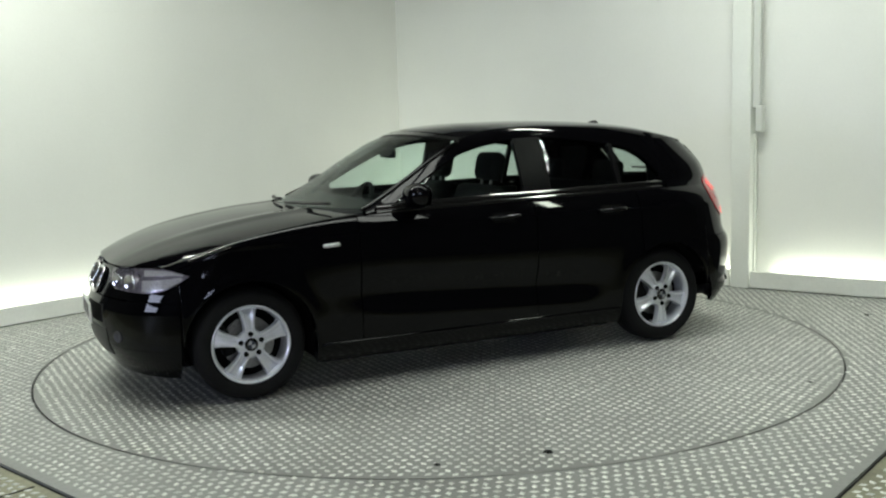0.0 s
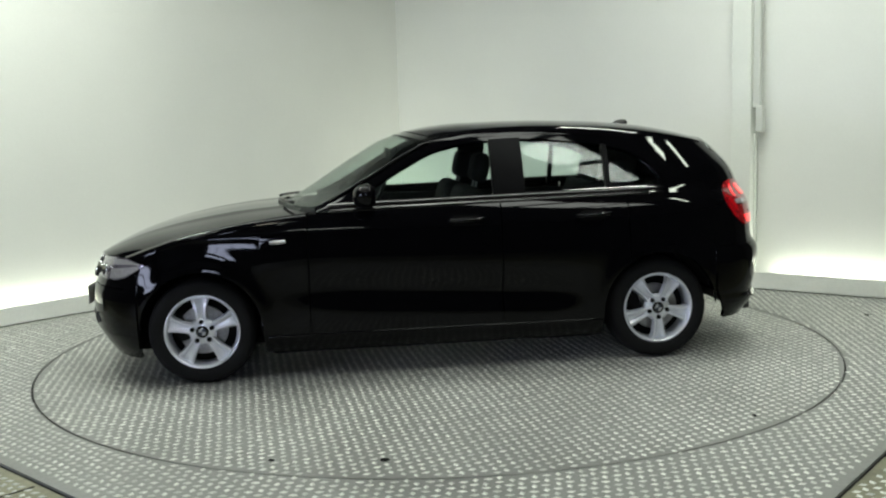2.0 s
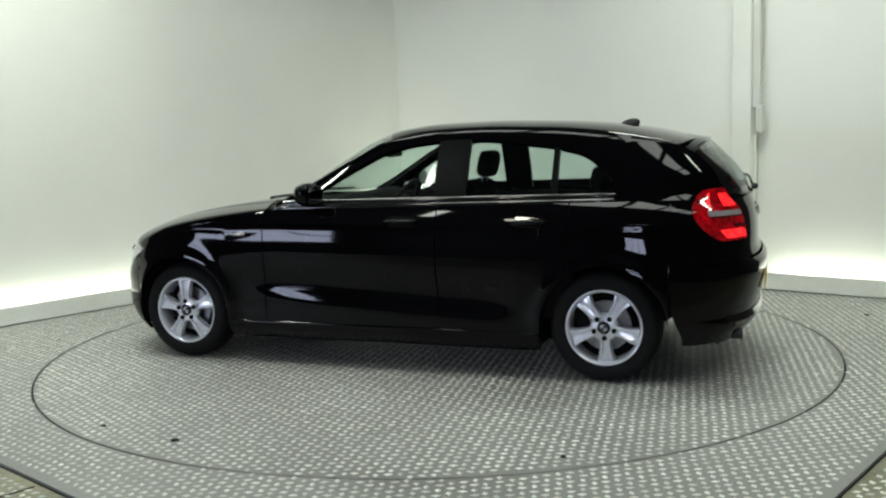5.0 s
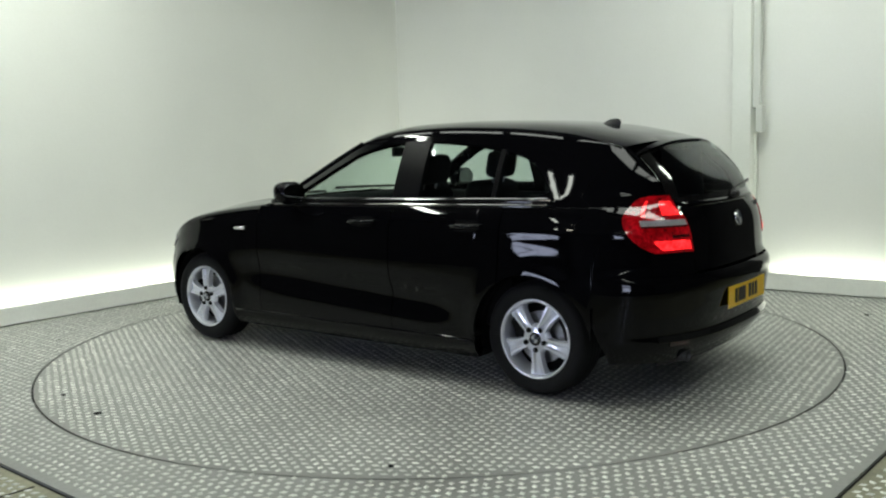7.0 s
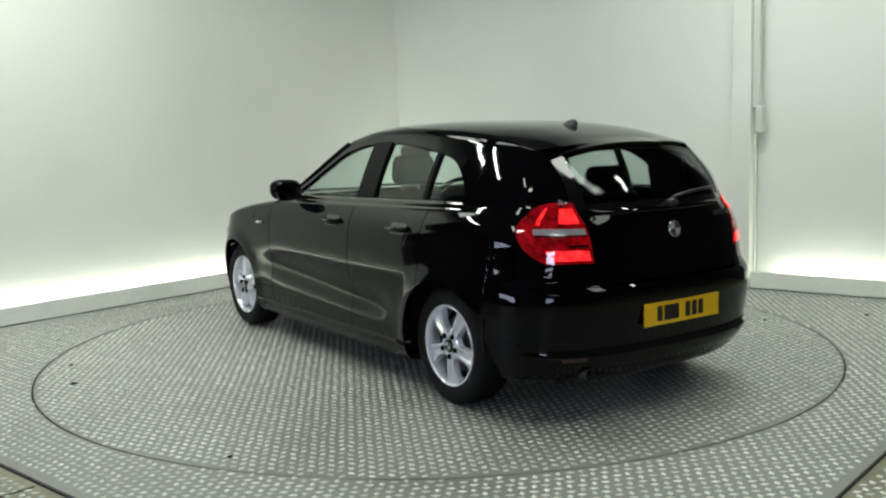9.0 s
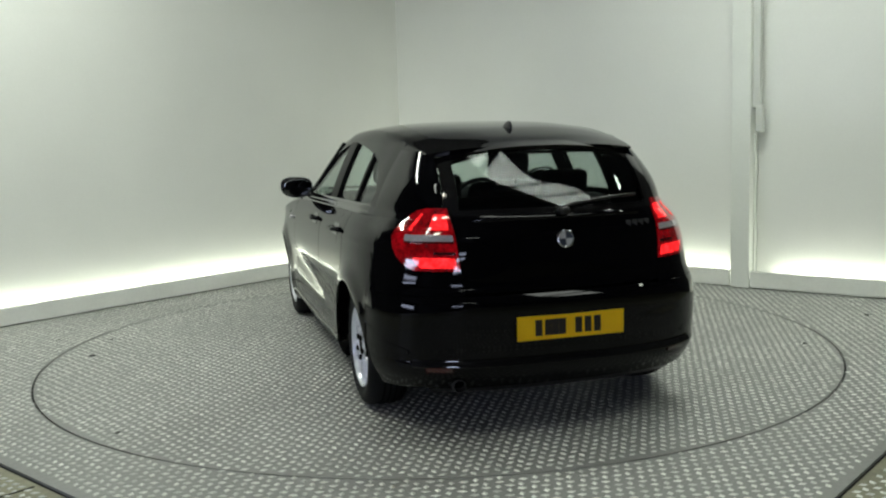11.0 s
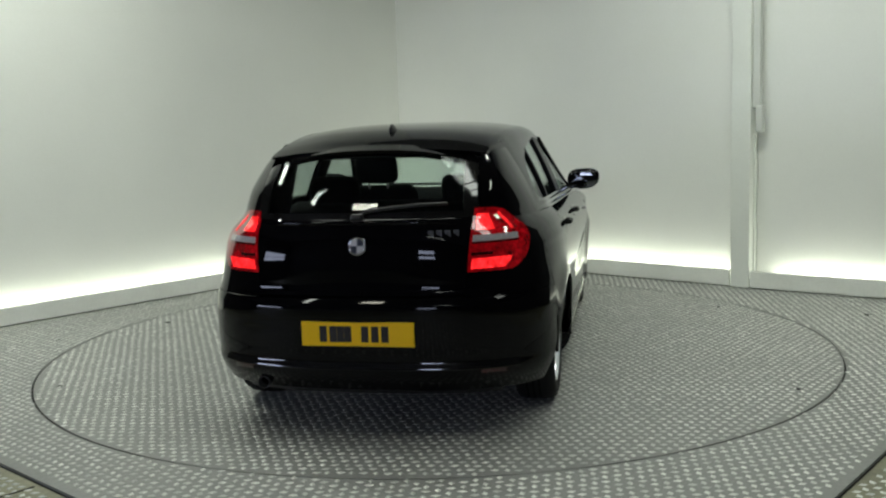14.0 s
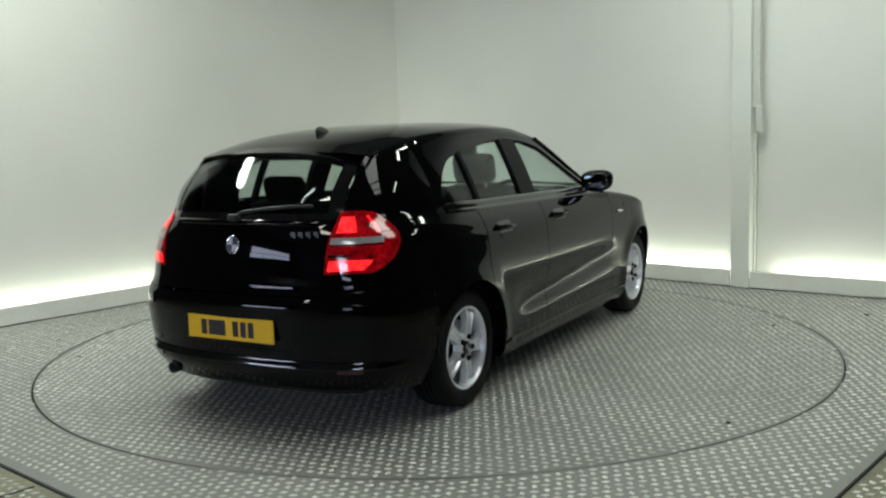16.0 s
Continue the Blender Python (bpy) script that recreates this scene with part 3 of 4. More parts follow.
    for x in np.linspace(0.02, -1.69, 70):
        c, yr, zr = roof_cut(x), float(rail_y(x)), float(rail_z(x))
        b = 1 - 0.045 * c / yr
        crown = float(top_line(lerp(0.095, -1.775, (-0.05 - x) / 1.65))) - zr
        p0 = np.array((yr * b, zr + 0.003 + max(crown, 0) * (1 - b**3.2)))
        p2 = np.array((upper_y(x, zr - 0.040 * c), zr - 0.040 * c))
        p1 = np.array((yr + 0.001, zr + 0.006))
        P.append([(x, *((1 - t) ** 2 * p0 + 2 * t * (1 - t) * p1 + t * t * p2)) for t in np.linspace(0, 1, 12)])
    shell("roof_edge", P, PAINT, car, 0.008, side=s, lift=0.0006)
    bar("pillar", -0.545, -0.355, car, PILLAR, z1=lambda x: upper(x) + 0.006, n=6, lift=0.003)
    bar("quarter_foot", -1.44, -1.15, rear, PAINT, z1=pane_foot, n=14)
    bar("quarter_edge", -1.445, -1.375, rear, PAINT, n=4, lift=0.001)
    bar("window_divider", -1.067, -1.035, rear, PILLAR, z1=lambda x: upper(x) + 0.006, n=3, lift=0.002)
    # hind pillar: from the last pane round to the tailgate's edge
    P = []
    for f in np.linspace(0, 1, 22):
        zt = float(rail_z(lerp(-1.42, -1.68, f))) + 0.003 - 0.040 * roof_cut(lerp(-1.42, -1.68, f))
        row = []
        for g in np.linspace(0, 1, 16):
            z = lerp(0.984, zt, g)
            phi = lerp(tail_phi(z, x=-1.42), tail_phi(z, y=lerp(0.534, 0.506, g)), f)
            row.append(tail_point(phi, z))
        P.append(row)
    shell("hind_pillar", P, PAINT, car, side=s)
    # nose: corner of the bumper, lamp panel
    shell("lamp_panel", grid(lambda u, v: nose(u, lerp(0.56, 0.70 + 0.03 * (1 - u), v)), 0, 1, 30, 10), PAINT, car, side=s)

    lamp_top = curve([0, 0.3, 0.6, 1], [0.691, 0.724, 0.719, 0.703])
    lamp_low = curve([0, 0.15, 0.3, 0.5, 0.75, 1], [0.686, 0.648, 0.614, 0.600, 0.603, 0.632])

    def on_lamp(w, v):
        z = lerp(float(lamp_low(w)), float(lamp_top(w)), v)
        if w < 0.3:
            x = lerp(1.625, 1.75, w / 0.3)
            return (x, float(side_y(x, z)), z)
        return nose((w - 0.3) / 0.7 * 0.62, z)

    head = shell("headlamp", grid(on_lamp, 0, 1, 34, 10), HEAD, car, 0.01, "clear almond-shaped headlamp with bright reflectors", s, 0.005)
    shell("reflector", grid(lambda w, v: on_lamp(w, lerp(0.06, 0.52, v)), 0.08, 0.50, 16, 6), SILVER_LENS, head, 0.004, "bright outer reflector", s, 0.008)
    shell("reflector", grid(lambda w, v: on_lamp(w, lerp(0.68, 0.92, v)), 0.06, 0.48, 16, 4), SILVER_LENS, head, 0.004, "bright outer reflector", s, 0.008)
    for u in (0.30, 0.47):
        p = np.array(nose(u, 0.648))
        part("lamp_ring", lathe([(0.030, 0.0), (0.042, 0.004), (0.044, 0.010), (0.038, 0.012), (0.030, 0.002), (0.001, -0.004)], 24, m=Matrix.Translation((p[0] + 0.006, (p[1] + 0.003) * s, p[2])) @ pose(0, 0, 0, 0, 0, -90 + s * 30)), CHROME, head, smooth=True)
    # kidney half
    pts = []
    for k in range(25):
        a = k * math.tau / 24
        y = 0.125 + 0.095 * math.copysign(abs(math.cos(a)) ** 0.6, math.cos(a))
        z = 0.628 + 0.062 * math.copysign(abs(math.sin(a)) ** 0.6, math.sin(a))
        pts.append((float(front_at(z)) - 0.05 * y * y + 0.006, y, z))
    grille = tube("grille", pts, 0.010, CHROME, car, "chrome-rimmed kidney-shaped grille", side=s)
    for k in range(7):
        y = 0.055 + 0.0235 * k
        tube("slat", [(float(front_at(z)) - 0.002, y, z) for z in (0.575, 0.60, 0.63, 0.66, 0.68)], 0.005, TRIM, grille, side=s)
    # tail lamp: rounded pentagon that wraps from the gate round the corner
    lamp_front = curve([0.762, 0.79, 0.85, 0.91, 0.945, 1.0, 1.025, 1.036], [-1.935, -1.885, -1.822, -1.788, -1.782, -1.800, -1.825, -1.86])

    def lamp_part(name, a0, a1, z0, z1, mat, parent, lift, label="", nz=12):
        P = []
        for z in np.linspace(z0, z1, nz):
            p0, p1 = tail_phi(z, x=float(lamp_front(z))), tail_phi(z, y=gate_edge(z) + 0.004)
            P.append([tail_point(lerp(p0, p1, lerp(a0, a1, b)), z) for b in np.linspace(0, 1, 14)])
        return shell(name, P, mat, parent, 0.005, label, s, lift)

    tl = lamp_part("tail_lamp", 0, 1, 0.763, 1.036, RED, car, 0.006, "glowing red wraparound tail lamp with a silver band", 24)
    lamp_part("lamp_band", 0.24, 0.97, 0.893, 0.919, SILVER_LENS, tl, 0.009, "silver indicator band", 4)
    lamp_part("lamp_bezel", 0.24, 0.97, 0.884, 0.892, RED_DIM, tl, 0.0085, "dark red line under the band", 3)
    lamp_part("lamp_core", 0.62, 0.93, 0.940, 1.008, RED_LIT, tl, 0.0085)
    lamp_part("lamp_core", 0.27, 0.33, 0.935, 1.010, RED_LIT, tl, 0.0085)
    lamp_part("lamp_core", 0.30, 0.95, 0.776, 0.822, RED_LIT, tl, 0.0085)
    lamp_part("lamp_bezel", 0.66, 0.97, 0.834, 0.848, RED_DIM, tl, 0.0085, "dark red clip line", 3)
    # body behind the lamp, and under it
    P = []
    for z in np.linspace(0.655, 0.987, 24):
        p0, p1 = tail_phi(z, x=-1.70), tail_phi(z, y=gate_edge(z) + 0.003)
        k = float(side_y(-1.70, z)) / tail_point(p0, z)[1]
        P.append([(lambda q: (q[0], q[1] * lerp(k, 1, b), z))(tail_point(lerp(p0, p1, b), z)) for b in np.linspace(0, 1, 20)])
    shell("rear_corner", P, PAINT, car, side=s)
    # mirror
    mir = empty("door_mirror")
    mir.parent = car
    bm = bmesh.new()
    bmesh.ops.create_uvsphere(bm, u_segments=24, v_segments=16, radius=1)
    for v in bm.verts:
        x, y, z = v.co
        if x < 0:
            x *= 0.42
        v.co = (0.375 + 0.085 * x, (0.885 + 0.108 * math.copysign(abs(y) ** 0.8, y)) * s, 1.034 + 0.070 * math.copysign(abs(z) ** 0.75, z) + 0.012 * (y if y > 0 else 0))
    part("mirror_case", bm, PAINT, mir, smooth=True)
    bm = bmesh.new()
    bmesh.ops.create_uvsphere(bm, u_segments=20, v_segments=10, radius=1)
    for v in bm.verts:
        x, y, z = v.co
        v.co = (0.337 + 0.004 * x, (0.885 + 0.092 * math.copysign(abs(y) ** 0.8, y)) * s, 1.034 + 0.057 * math.copysign(abs(z) ** 0.75, z))
    part("mirror_glass", bm, MIRROR, mir, "silver mirror glass", smooth=True)
    part("mirror_foot", box_bm(0.09, 0.13, 0.035, pose(0.385, 0.80 * s, 0.985, 14 * s, 0, 0), bevel=0.012), GLOSS_TRIM, mir)
    # wheel arch liners
    for ax, name in ((AXLE, "arch_liner"), (-AXLE, "arch_liner")):
        bm = bmesh.new()
        prev = None
        for k in range(19):
            a = math.pi * (k / 18 * (1.16 if ax > 0 else 0.98) - 0.08)
            r = ARCH + 0.004
            row = [bm.verts.new((ax + r * math.cos(a), y * s, HUB + r * math.sin(a))) for y in (0.50, 0.80)]
            if prev:
                bm.faces.new((prev[0], prev[1], row[1], row[0]))
            prev = row
        part(name, bm, DARK, car)


def seat(car, y, x=0.05):
    ob = empty("front_seat")
    ob.parent = car
    part("seat_cushion", box_bm(0.52, 0.50, 0.16, pose(x + 0.12, y, 0.46, 0, -8, 0), bevel=0.05, seg=3), FABRIC, ob, smooth=True)
    part("seat_back", box_bm(0.15, 0.48, 0.60, pose(x - 0.24, y, 0.76, 0, -18, 0), bevel=0.06, seg=3), FABRIC, ob, smooth=True)
    part("headrest", box_bm(0.10, 0.27, 0.18, pose(x - 0.39, y, 1.155, 0, -12, 0), bevel=0.045, seg=3), FABRIC, ob, smooth=True)
    for d in (-0.06, 0.06):
        part("headrest_post", box_bm(0.012, 0.012, 0.14, pose(x - 0.36, y + d, 1.05, 0, -15, 0)), STEEL, ob)


def wheel(car, ax, s, turn):
    """Five broad twin-ribbed spokes."""
    ob = empty("wheel")
    ob.parent = car
    ob.matrix_local = pose(ax, 0.82 * s, HUB, 0, 0, 0 if s > 0 else 180)
    prof = [(0.218, -0.19), (0.235, -0.195), (0.275, -0.195), (0.294, -0.18), (0.302, -0.15), (0.302, -0.05), (0.296, -0.02), (0.283, 0.0), (0.262, 0.008), (0.238, 0.007), (0.222, 0.002), (0.210, -0.006), (0.205, -0.014)]
    tyre = part("tyre", lathe(prof, 64), RUBBER, ob, "black road tyre", smooth=True)
    for y in (-0.07, -0.10, -0.13):
        part("groove", lathe([(0.3026, y + 0.005), (0.3028, y), (0.3026, y - 0.005)], 64), DARK, tyre)
    rim = part("rim", lathe([(0.186, -0.16), (0.186, -0.05), (0.191, -0.020), (0.195, -0.008), (0.200, 0.000), (0.206, 0.003), (0.2105, 0.0), (0.2115, -0.012)], 64), ALLOY, ob, "silver alloy wheel rim with five twin-ribbed spokes", smooth=True)
    for k in range(5):
        verts, faces = [], []
        stations = [(0.03, 0.030, 0.0), (0.06, 0.032, 0.004), (0.09, 0.031, 0.006), (0.125, 0.036, 0.004), (0.16, 0.044, 0.0), (0.185, 0.054, -0.007), (0.197, 0.062, -0.013)]
        cols = (-1.0, -0.86, -0.55, -0.28, 0.0, 0.28, 0.55, 0.86, 1.0)
        for r, w, y in stations:
            for c in cols:
                depth = -0.034 if abs(c) == 1 else (-0.011 if abs(c) < 0.3 else 0.0)
                if c == 0:
                    depth = -0.013
                verts.append((c * w, y - 0.012 + depth, r))
        nc = len(cols)
        for i in range(len(stations) - 1):
            for j in range(nc - 1):
                faces.append((i * nc + j, i * nc + j + 1, (i + 1) * nc + j + 1, (i + 1) * nc + j))
        sp = mesh_object("spoke", verts, faces, ALLOY, rim, smooth=False)
        sp.matrix_local = pose(0, 0, 0, 0, turn + 72 * k, 0)
        bolt = part("bolt", lathe([(0.0, 0.0), (0.011, 0.0), (0.0135, -0.004), (0.0135, -0.012)], 14), DARK, rim, "dark recessed wheel bolt")
        a = radians(turn + 72 * k)
        bolt.matrix_local = pose(0.057 * math.sin(a), 0.006, 0.057 * math.cos(a))
    part("hub", lathe([(0.0, -0.006), (0.062, -0.008), (0.075, -0.016), (0.080, -0.04)], 32), ALLOY, rim, smooth=True)
    cap = part("centre_cap", lathe([(0.0, 0.001), (0.024, 0.0), (0.034, -0.003), (0.036, -0.008)], 28), GLOSS_TRIM, rim, "black round centre cap with a pale emblem", smooth=True)
    emblem(cap, pose(0, 0.0022, 0, -90, 0, 0), 0.021)
    part("brake_disc", lathe([(0.05, -0.07), (0.138, -0.07), (0.138, -0.085), (0.05, -0.085)], 40), STEEL, ob, "grey steel brake disc")
    part("brake_caliper", box_bm(0.07, 0.07, 0.16, pose(0.125, -0.08, 0.02, 0, 20, 0), bevel=0.015), DARK, ob)
    part("drum", lathe([(0.0, -0.12), (0.182, -0.12), (0.186, -0.11)], 32), DARK, ob)
    return ob


def emblem(parent, m, r):
    """A round badge: plain pale and blue quarters."""
    for k in range(4):
        verts = [(0, 0, 0)] + [(r * math.cos(a), r * math.sin(a), 0) for a in np.linspace(k * math.pi / 2, (k + 1) * math.pi / 2, 7)]
        q = mesh_object("badge_quarter", verts, [(0, i, i + 1) for i in range(1, 7)], BADGE_WHITE if k % 2 else BADGE_MID, parent)
        q.matrix_local = m


def number_plate(car, m, mat, label):
    plate = part("number_plate", box_bm(0.52, 0.111, 0.006, bevel=0.002), mat, car, label)
    plate.matrix_local = m
    x = -0.158
    for k in range(7):
        part("plain_bar", box_bm(0.033, 0.072, 0.002, pose(x, 0, 0.0038)), INK, plate)
        x += 0.046 if k != 3 else 0.079
        x -= 0.012 if k in (1, 2) else 0


def build_car():
    car = empty("car")
    tagged(car, "glossy black five-door hatchback with silver alloy wheels on the turntable", "car")
    for s in (1, -1):
        half_car(car, s)
    # bonnet
    P = []
    for a in np.linspace(0, 1, 36):
        xc, xs = lerp(1.958, 0.91, a), lerp(1.745, 0.725, a)
        zc, zs = float(top_line(xc)), float(shoulder(xs)) + 0.006
        ys = float(side_y(xs, zs - 0.006)) - 0.039
        row = []
        for b in np.linspace(-1, 1, 49):
            t = abs(b)
            z = zs + (zc - zs) * (1 - t ** (1.75 + 0.4 * a)) + 0.008 * math.exp(-(((t - 0.52) / 0.07) ** 2)) * min(1, a * 2)
            row.append((lerp(xc, xs, t ** (4 - 1.8 * a)), ys * b, z))
        P.append(row)
    shell("bonnet", P, PAINT, car, label="black bonnet with two raised creases")
    # cowl, wipers
    shell("cowl", [[(lerp(0.935, 0.70, abs(b) ** 2.2) + d, 0.77 * b, 0.955 - 0.012 * abs(b) + e) for d, e in ((0.0, 0.0), (-0.05, -0.004), (-0.10, 0.002))] for b in np.linspace(-1, 1, 24)], TRIM, car)
    for y0, y1 in ((-0.62, -0.05), (0.05, 0.60)):
        tube("wiper", [(lerp(0.90, 0.74, abs(y / 0.75) ** 2), y, 0.982 + 0.03 * (y - y0)) for y in np.linspace(y0, y1, 8)], 0.009, TRIM, car)

    # windscreen and roof
    def screen(u, v):
        t = abs(u)
        xc = lerp(0.885, 0.10, v)
        zc = float(top_line(xc)) - 0.004
        xr = lerp(0.655, -0.045, v)
        yr, zr = float(rail_y(xr)) - 0.012, float(rail_z(xr)) + 0.004
        return (lerp(xc, xr, t**2.1), yr * u, lerp(zc, zr, t**2.3))

    shell("windscreen", grid(screen, -1, 1, 33, 16), GLASS, car, 0.006, "clear laminated windscreen")
    P = []
    for a in np.linspace(0, 1, 44):
        xc, xr = lerp(0.095, -1.775, a), lerp(-0.05, -1.70, a)
        zc, yr, zr = float(top_line(xc)), float(rail_y(xr)), float(rail_z(xr)) + 0.003
        k = 1 - 0.044 * roof_cut(xr) / yr
        P.append([(lerp(xc, xr, abs(b) ** 2.2), yr * b, lerp(zc, zr, abs(b) ** 3.2)) for b in np.linspace(-k, k, 37)])
    shell("roof", P, PAINT, car, 0.02, "black roof panel")
    shell("headliner", np.array(P)[:, 3:-3] - [0, 0, 0.035], CABIN, car, 0.006)
    shell("screen_band", grid(lambda u, v: np.array(screen(u, lerp(0.93, 1.0, v))) + [0.003, 0, 0.004], -1, 1, 33, 3), GLOSS_TRIM, car, 0.004)
    # roof spoiler over the tailgate glass
    shell("roof_spoiler", [[(lerp(-1.70, -1.818, g) + 0.065 * abs(b) ** 3, 0.50 * b, float(top_line(lerp(-1.70, -1.795, g))) + 0.004 - 0.072 * abs(b) ** 2.6) for g in np.linspace(0, 1, 5)] for b in np.linspace(-1, 1, 25)], PAINT, car, 0.03)
    # tailgate
    gate = shell("tailgate", grid(lambda u, v: (lambda z: (on_gate(u * gate_edge(z), z), u * gate_edge(z), z))(lerp(0.665, 1.004, v)), -1, 1, 41, 24), PAINT, car, 0.02, "black tailgate with a round emblem")
    shell("rear_window", grid(gate_glass, -1, 1, 31, 14), REAR_GLASS, gate, 0.005, "tinted rear window")
    for s in (-1, 1):
        shell("window_edge", [[np.array(gate_glass(s * u, v)) + [-0.003, 0, 0.002] for u in (0.93, 0.97, 1.01, 1.05)] for v in np.linspace(0, 1, 14)], GLOSS_TRIM, gate, 0.01)
    shell("window_edge", grid(lambda u, v: np.array(gate_glass(u, lerp(0.92, 1.03, v))) + [-0.003, 0, 0.002], -1, 1, 31, 3), GLOSS_TRIM, gate, 0.008)
    w = tube("rear_wiper", [np.array(gate_glass(u, v)) + [-0.016, 0, 0.012] for u, v in ((0.0, 1.0), (-0.08, 0.93), (-0.3, 0.88), (-0.55, 0.84), (-0.80, 0.82))], 0.008, TRIM, gate)
    part("wiper_pivot", box_bm(0.04, 0.06, 0.035, pose(-2.075, 0, 1.012), bevel=0.014), TRIM, w)
    badge = part("badge", lathe([(0.0, 0.004), (0.034, 0.004), (0.037, 0.007), (0.041, 0.005), (0.042, 0.0)], 32, m=pose(0, 0, 0, 90, 0, 0)), CHROME, gate, "round chrome-rimmed emblem", smooth=True)
    badge.matrix_local = pose(-2.091, 0, 0.886, 90, 0, -90) @ pose(0, 0, 0, -12, 0, 0)
    emblem(badge, pose(0, 0, 0.0056), 0.033)
    for k in range(4):
        part("model_mark", box_bm(0.004, 0.026, 0.030, pose(on_gate(-0.33 - 0.036 * k, 0.935) - 0.001, -0.33 - 0.036 * k, 0.935), bevel=0.001), DULL, gate, "small chrome model mark as plain bars")
    shell("gate_lip", grid(lambda u, v: (lambda z: (on_gate(u * 0.47, z) - 0.014 * math.sin(math.pi * v) * (1 - abs(u) ** 6), u * 0.47, z))(lerp(0.974, 1.004, v)), -1, 1, 31, 6), PAINT, gate, 0.01)
    # bumpers
    bump = shell("rear_bumper", grid(lambda u, v: (lambda p: (p[0], math.copysign(p[1], u), p[2]))(tail(1 - abs(u), lerp(0.215, 0.652, v), -AXLE - ARCH - 0.012 - 0.055 * min(1, max(0, (0.40 - lerp(0.215, 0.652, v)) / 0.14)))), -1, 1, 61, 30), PAINT, car, 0.02, "black rear bumper")
    shell("diffuser", grid(lambda u, v: (lambda p: (p[0] + 0.01, math.copysign(p[1], u), p[2]))(tail(1 - abs(u) * 0.60, lerp(0.190, 0.225, v))), -1, 1, 31, 6), TRIM, bump, 0.02)
    shell("bumper_strip", grid(lambda u, v: (lambda p: (p[0], math.copysign(p[1], u), p[2]))(tail(1 - abs(u) * 0.66, lerp(0.328, 0.360, v))), -1, 1, 41, 4), GLOSS_TRIM, bump, 0.012, lift=0.008)
    for s in (-1, 1):
        shell("reflector", grid(lambda u, v: (lambda p: (p[0], p[1] * s, p[2]))(tail(u, lerp(0.31, 0.328, v))), 0.42, 0.56, 8, 3), RED_DIM, bump, 0.005, lift=0.005)
    pipe_end = [(0.024, -0.16), (0.030, -0.15), (0.030, -0.004), (0.028, 0.0), (0.025, -0.004), (0.024, -0.12), (0.0, -0.12)]
    part("exhaust", lathe(pipe_end, 24, m=pose(-2.035, 0.50, 0.236, 0, 0, 90)), TAILPIPE, car, "dark dull steel exhaust tip", smooth=True)
    front = shell("front_bumper", grid(lambda u, v: (lambda p: (p[0], math.copysign(p[1], u), p[2]))(nose(1 - abs(u), lerp(0.145, 0.554, v), AXLE + ARCH + 0.01)), -1, 1, 61, 24), PAINT, car, 0.02, "black front bumper")
    shell("air_intake", grid(lambda u, v: (lambda p: (p[0], math.copysign(p[1], u), p[2]))(nose(1 - abs(u) * 0.42, lerp(0.24, 0.39, v))), -1, 1, 31, 6), TRIM, front, 0.01, lift=0.004)
    for s in (-1, 1):
        p = nose(0.42, 0.36)
        part("fog_lamp", lathe([(0.0, 0.0), (0.024, 0.003), (0.030, 0.006), (0.032, 0.0)], 24, m=Matrix.Translation((p[0] + 0.004, p[1] * s, p[2])) @ pose(0, 0, 0, 0, 0, -90 + 30 * s)), DULL, front, "small round fog lamp", smooth=True)
    number_plate(car, pose(-2.142, 0, 0.498, 90, 0, -90), YELLOW, "yellow rear number plate with plain dark bars")
    number_plate(car, pose(2.068, 0, 0.455, 90, 0, 90), WHITE_PLATE, "white front number plate with plain dark bars")
    # roof aerial
    bm = bmesh.new()
    bmesh.ops.create_uvsphere(bm, u_segments=16, v_segments=10, radius=1)
    for v in bm.verts:
        x, y, z = v.co
        v.co = (-1.345 + 0.062 * x - 0.03 * max(z, 0), 0.020 * y * (1 - 0.5 * max(z, 0)), 1.385 + 0.042 * max(z, -0.2))
    part("roof_aerial", bm, TRIM, car, "small black fin aerial", smooth=True)
    # underside and cabin
    part("underbody", box_bm(3.4, 1.0, 0.14, pose(0.17, 0, 0.215), bevel=0.03), DARK, car)
    part("floor_pan", box_bm(1.9, 1.58, 0.12, pose(0.0, 0, 0.205), bevel=0.02), DARK, car)
    part("engine_bulk", box_bm(0.95, 1.0, 0.42, pose(1.33, 0, 0.46), bevel=0.05), DARK, car)
    part("bulkhead", box_bm(0.06, 1.50, 0.60, pose(0.80, 0, 0.60)), DARK, car)
    part("boot_box", box_bm(0.62, 1.0, 0.36, pose(-1.70, 0, 0.56), bevel=0.04), DARK, car)
    part("dashboard", box_bm(0.42, 1.42, 0.20, pose(0.60, 0, 0.87, 0, 8, 0), bevel=0.07, seg=3), CABIN, car, smooth=True)
    seat(car, 0.37)
    seat(car, -0.37)
    bench = empty("rear_seat")
    bench.parent = car
    part("seat_cushion", box_bm(0.50, 1.26, 0.18, pose(-0.78, 0, 0.47, 0, -6, 0), bevel=0.05, seg=3), FABRIC, bench, smooth=True)
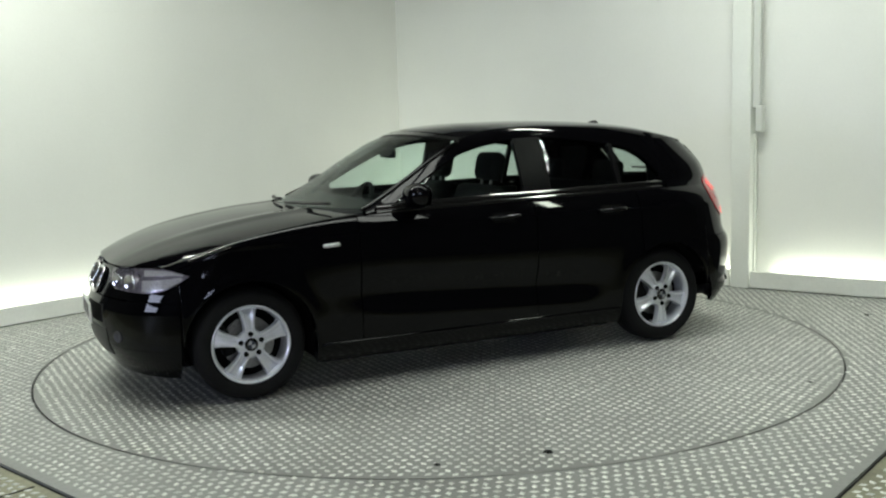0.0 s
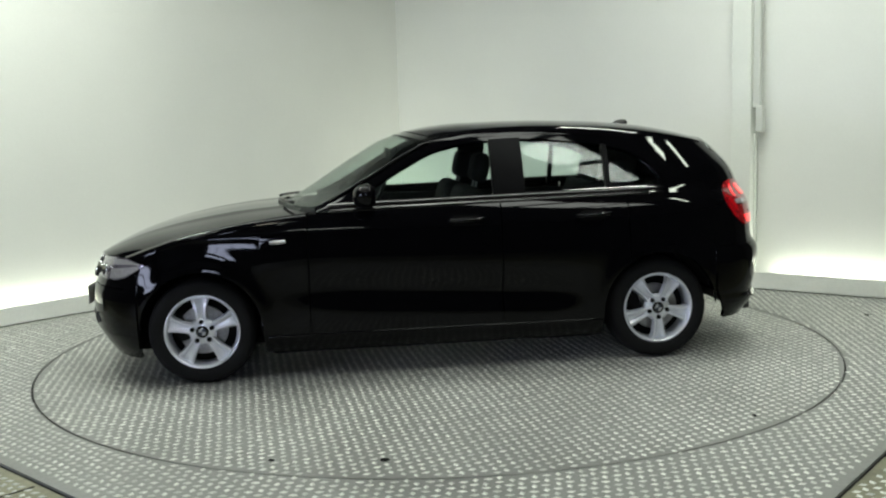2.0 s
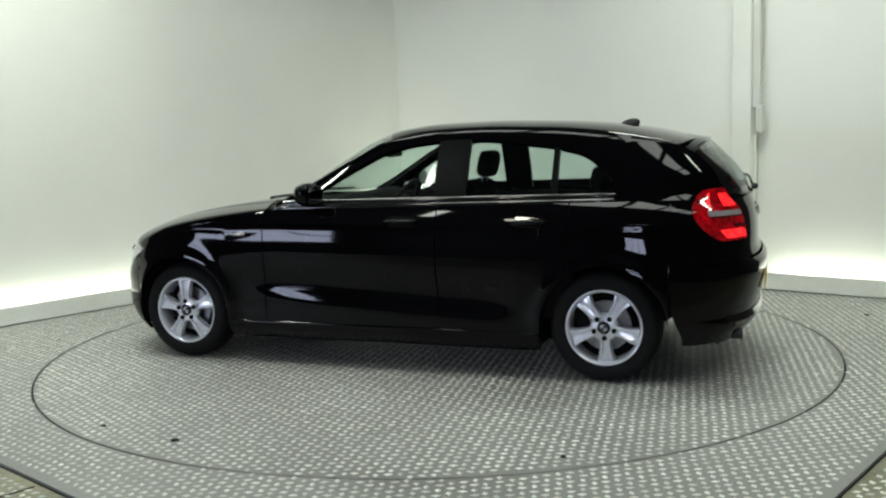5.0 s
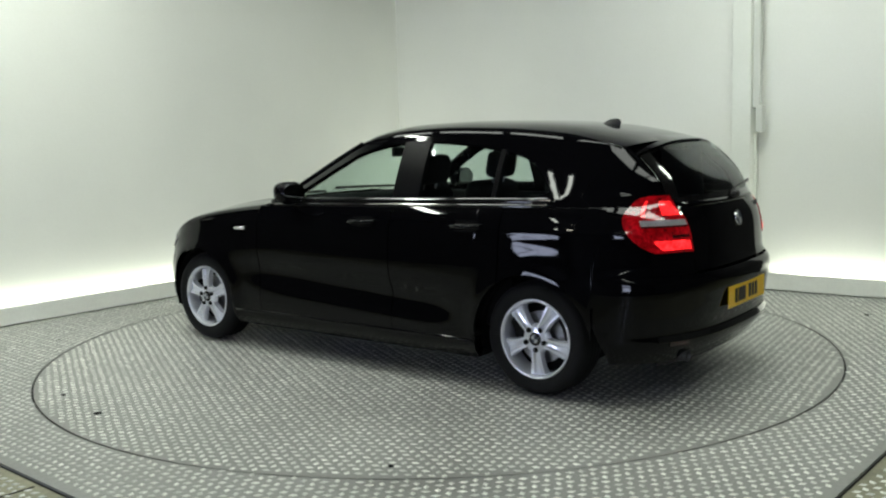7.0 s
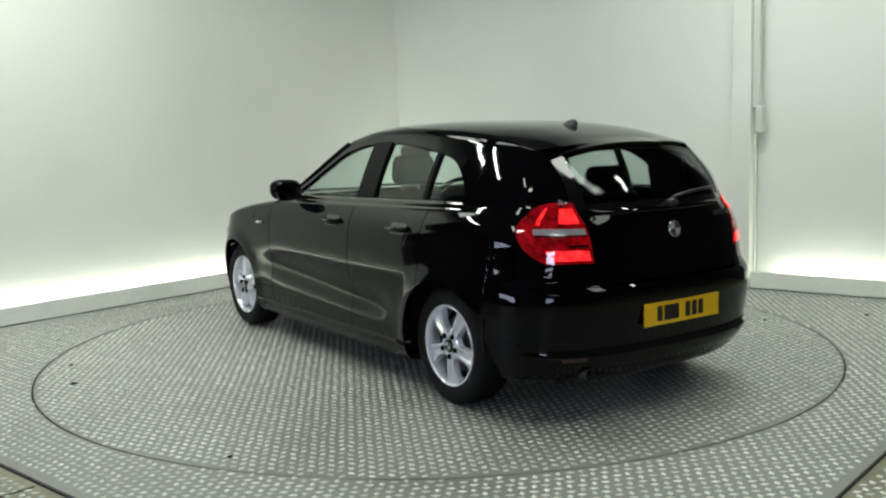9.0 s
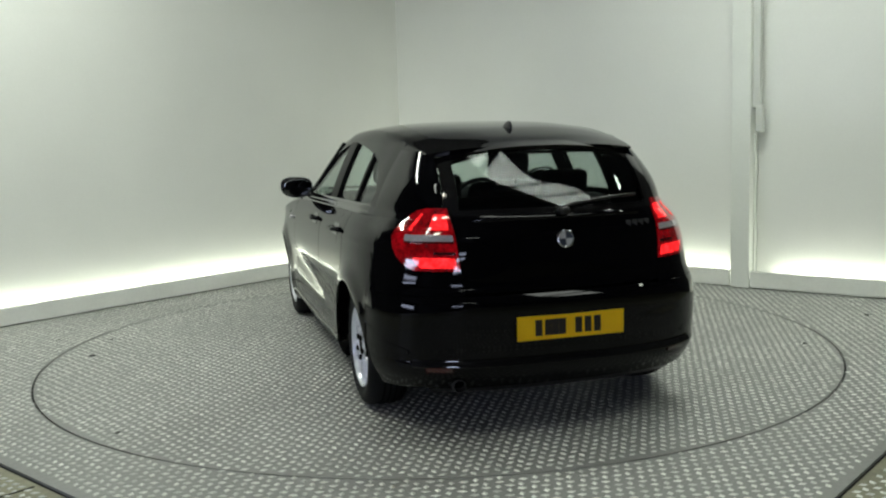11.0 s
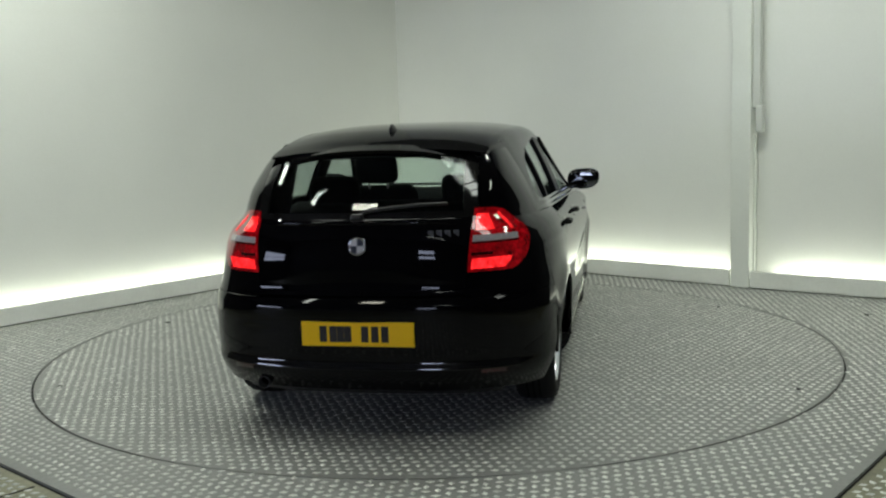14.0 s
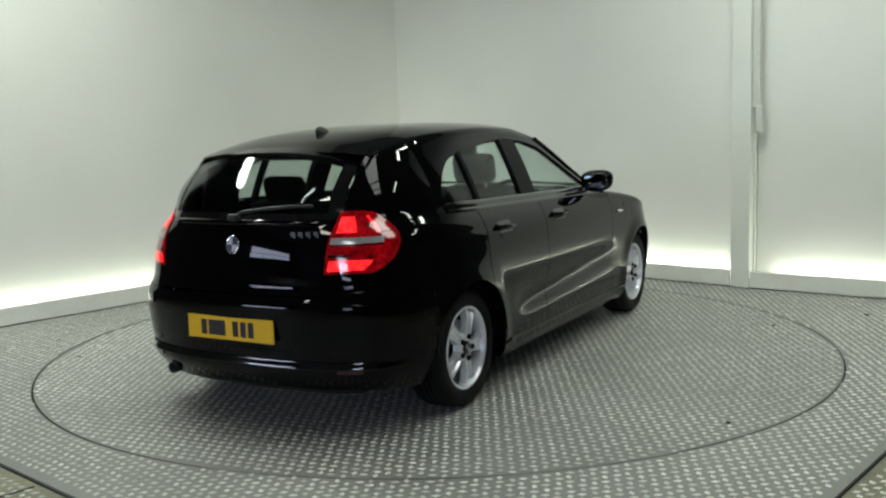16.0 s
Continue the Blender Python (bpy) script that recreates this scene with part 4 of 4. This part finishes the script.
    part("seat_back", box_bm(0.15, 1.26, 0.58, pose(-1.12, 0, 0.74, 0, -20, 0), bevel=0.05, seg=3), FABRIC, bench, smooth=True)
    for y in (-0.36, 0.36):
        part("headrest", box_bm(0.09, 0.27, 0.15, pose(-1.24, y, 1.085, 0, -14, 0), bevel=0.04, seg=3), FABRIC, bench, smooth=True)
    part("parcel_shelf", box_bm(0.62, 1.06, 0.03, pose(-1.60, 0, 0.93), bevel=0.01), CABIN, car)
    for s in (-1, 1):
        part("pillar_lining", box_bm(0.24, 0.02, 0.30, pose(-1.54, 0.555 * s, 1.09, 14 * s, 0, -8 * s), bevel=0.008), CABIN, car)
        part("boot_lining", box_bm(0.46, 0.02, 0.42, pose(-1.62, 0.535 * s, 0.75, 0, 0, 0), bevel=0.006), CABIN, car)
        part("door_lining", box_bm(1.9, 0.03, 0.62, pose(-0.20, 0.735 * s, 0.64), bevel=0.01), CABIN, car)
    sw = tube("steering_wheel", [(0.30 - 0.10 * math.sin(a), -0.37 + 0.185 * math.cos(a), 0.89 + 0.155 * math.sin(a)) for a in np.linspace(0, math.tau, 25)], 0.015, CABIN, car)
    part("wheel_boss", box_bm(0.06, 0.16, 0.12, pose(0.31, -0.37, 0.89, 0, -30, 0), bevel=0.03), CABIN, sw)
    part("inner_mirror", box_bm(0.03, 0.23, 0.065, pose(0.20, 0, 1.255), bevel=0.014, seg=3), CABIN, car, smooth=True)
    for ax in (AXLE, -AXLE):
        for s in (1, -1):
            wheel(car, ax, s, {(AXLE, 1): 3, (-AXLE, 1): 183, (AXLE, -1): 20, (-AXLE, -1): 50}[(ax, s)])
    return car


car = build_car()


# ---- what turns ----
def heading(t):
    return 217.27 - 8.9236 * t - 0.006274 * t**2 + 0.00001335 * t**3


def motions():
    times = [0.5 * k for k in range(33)]
    walk(turntable, [(t, pose(0, 0, 0, 0, 0, heading(t))) for t in times])
    walk(car, [(t, pose(0, 0, 0, 0, 0, heading(t)) @ pose(0.095, -0.0545, 0.0025)) for t in times])


motions()
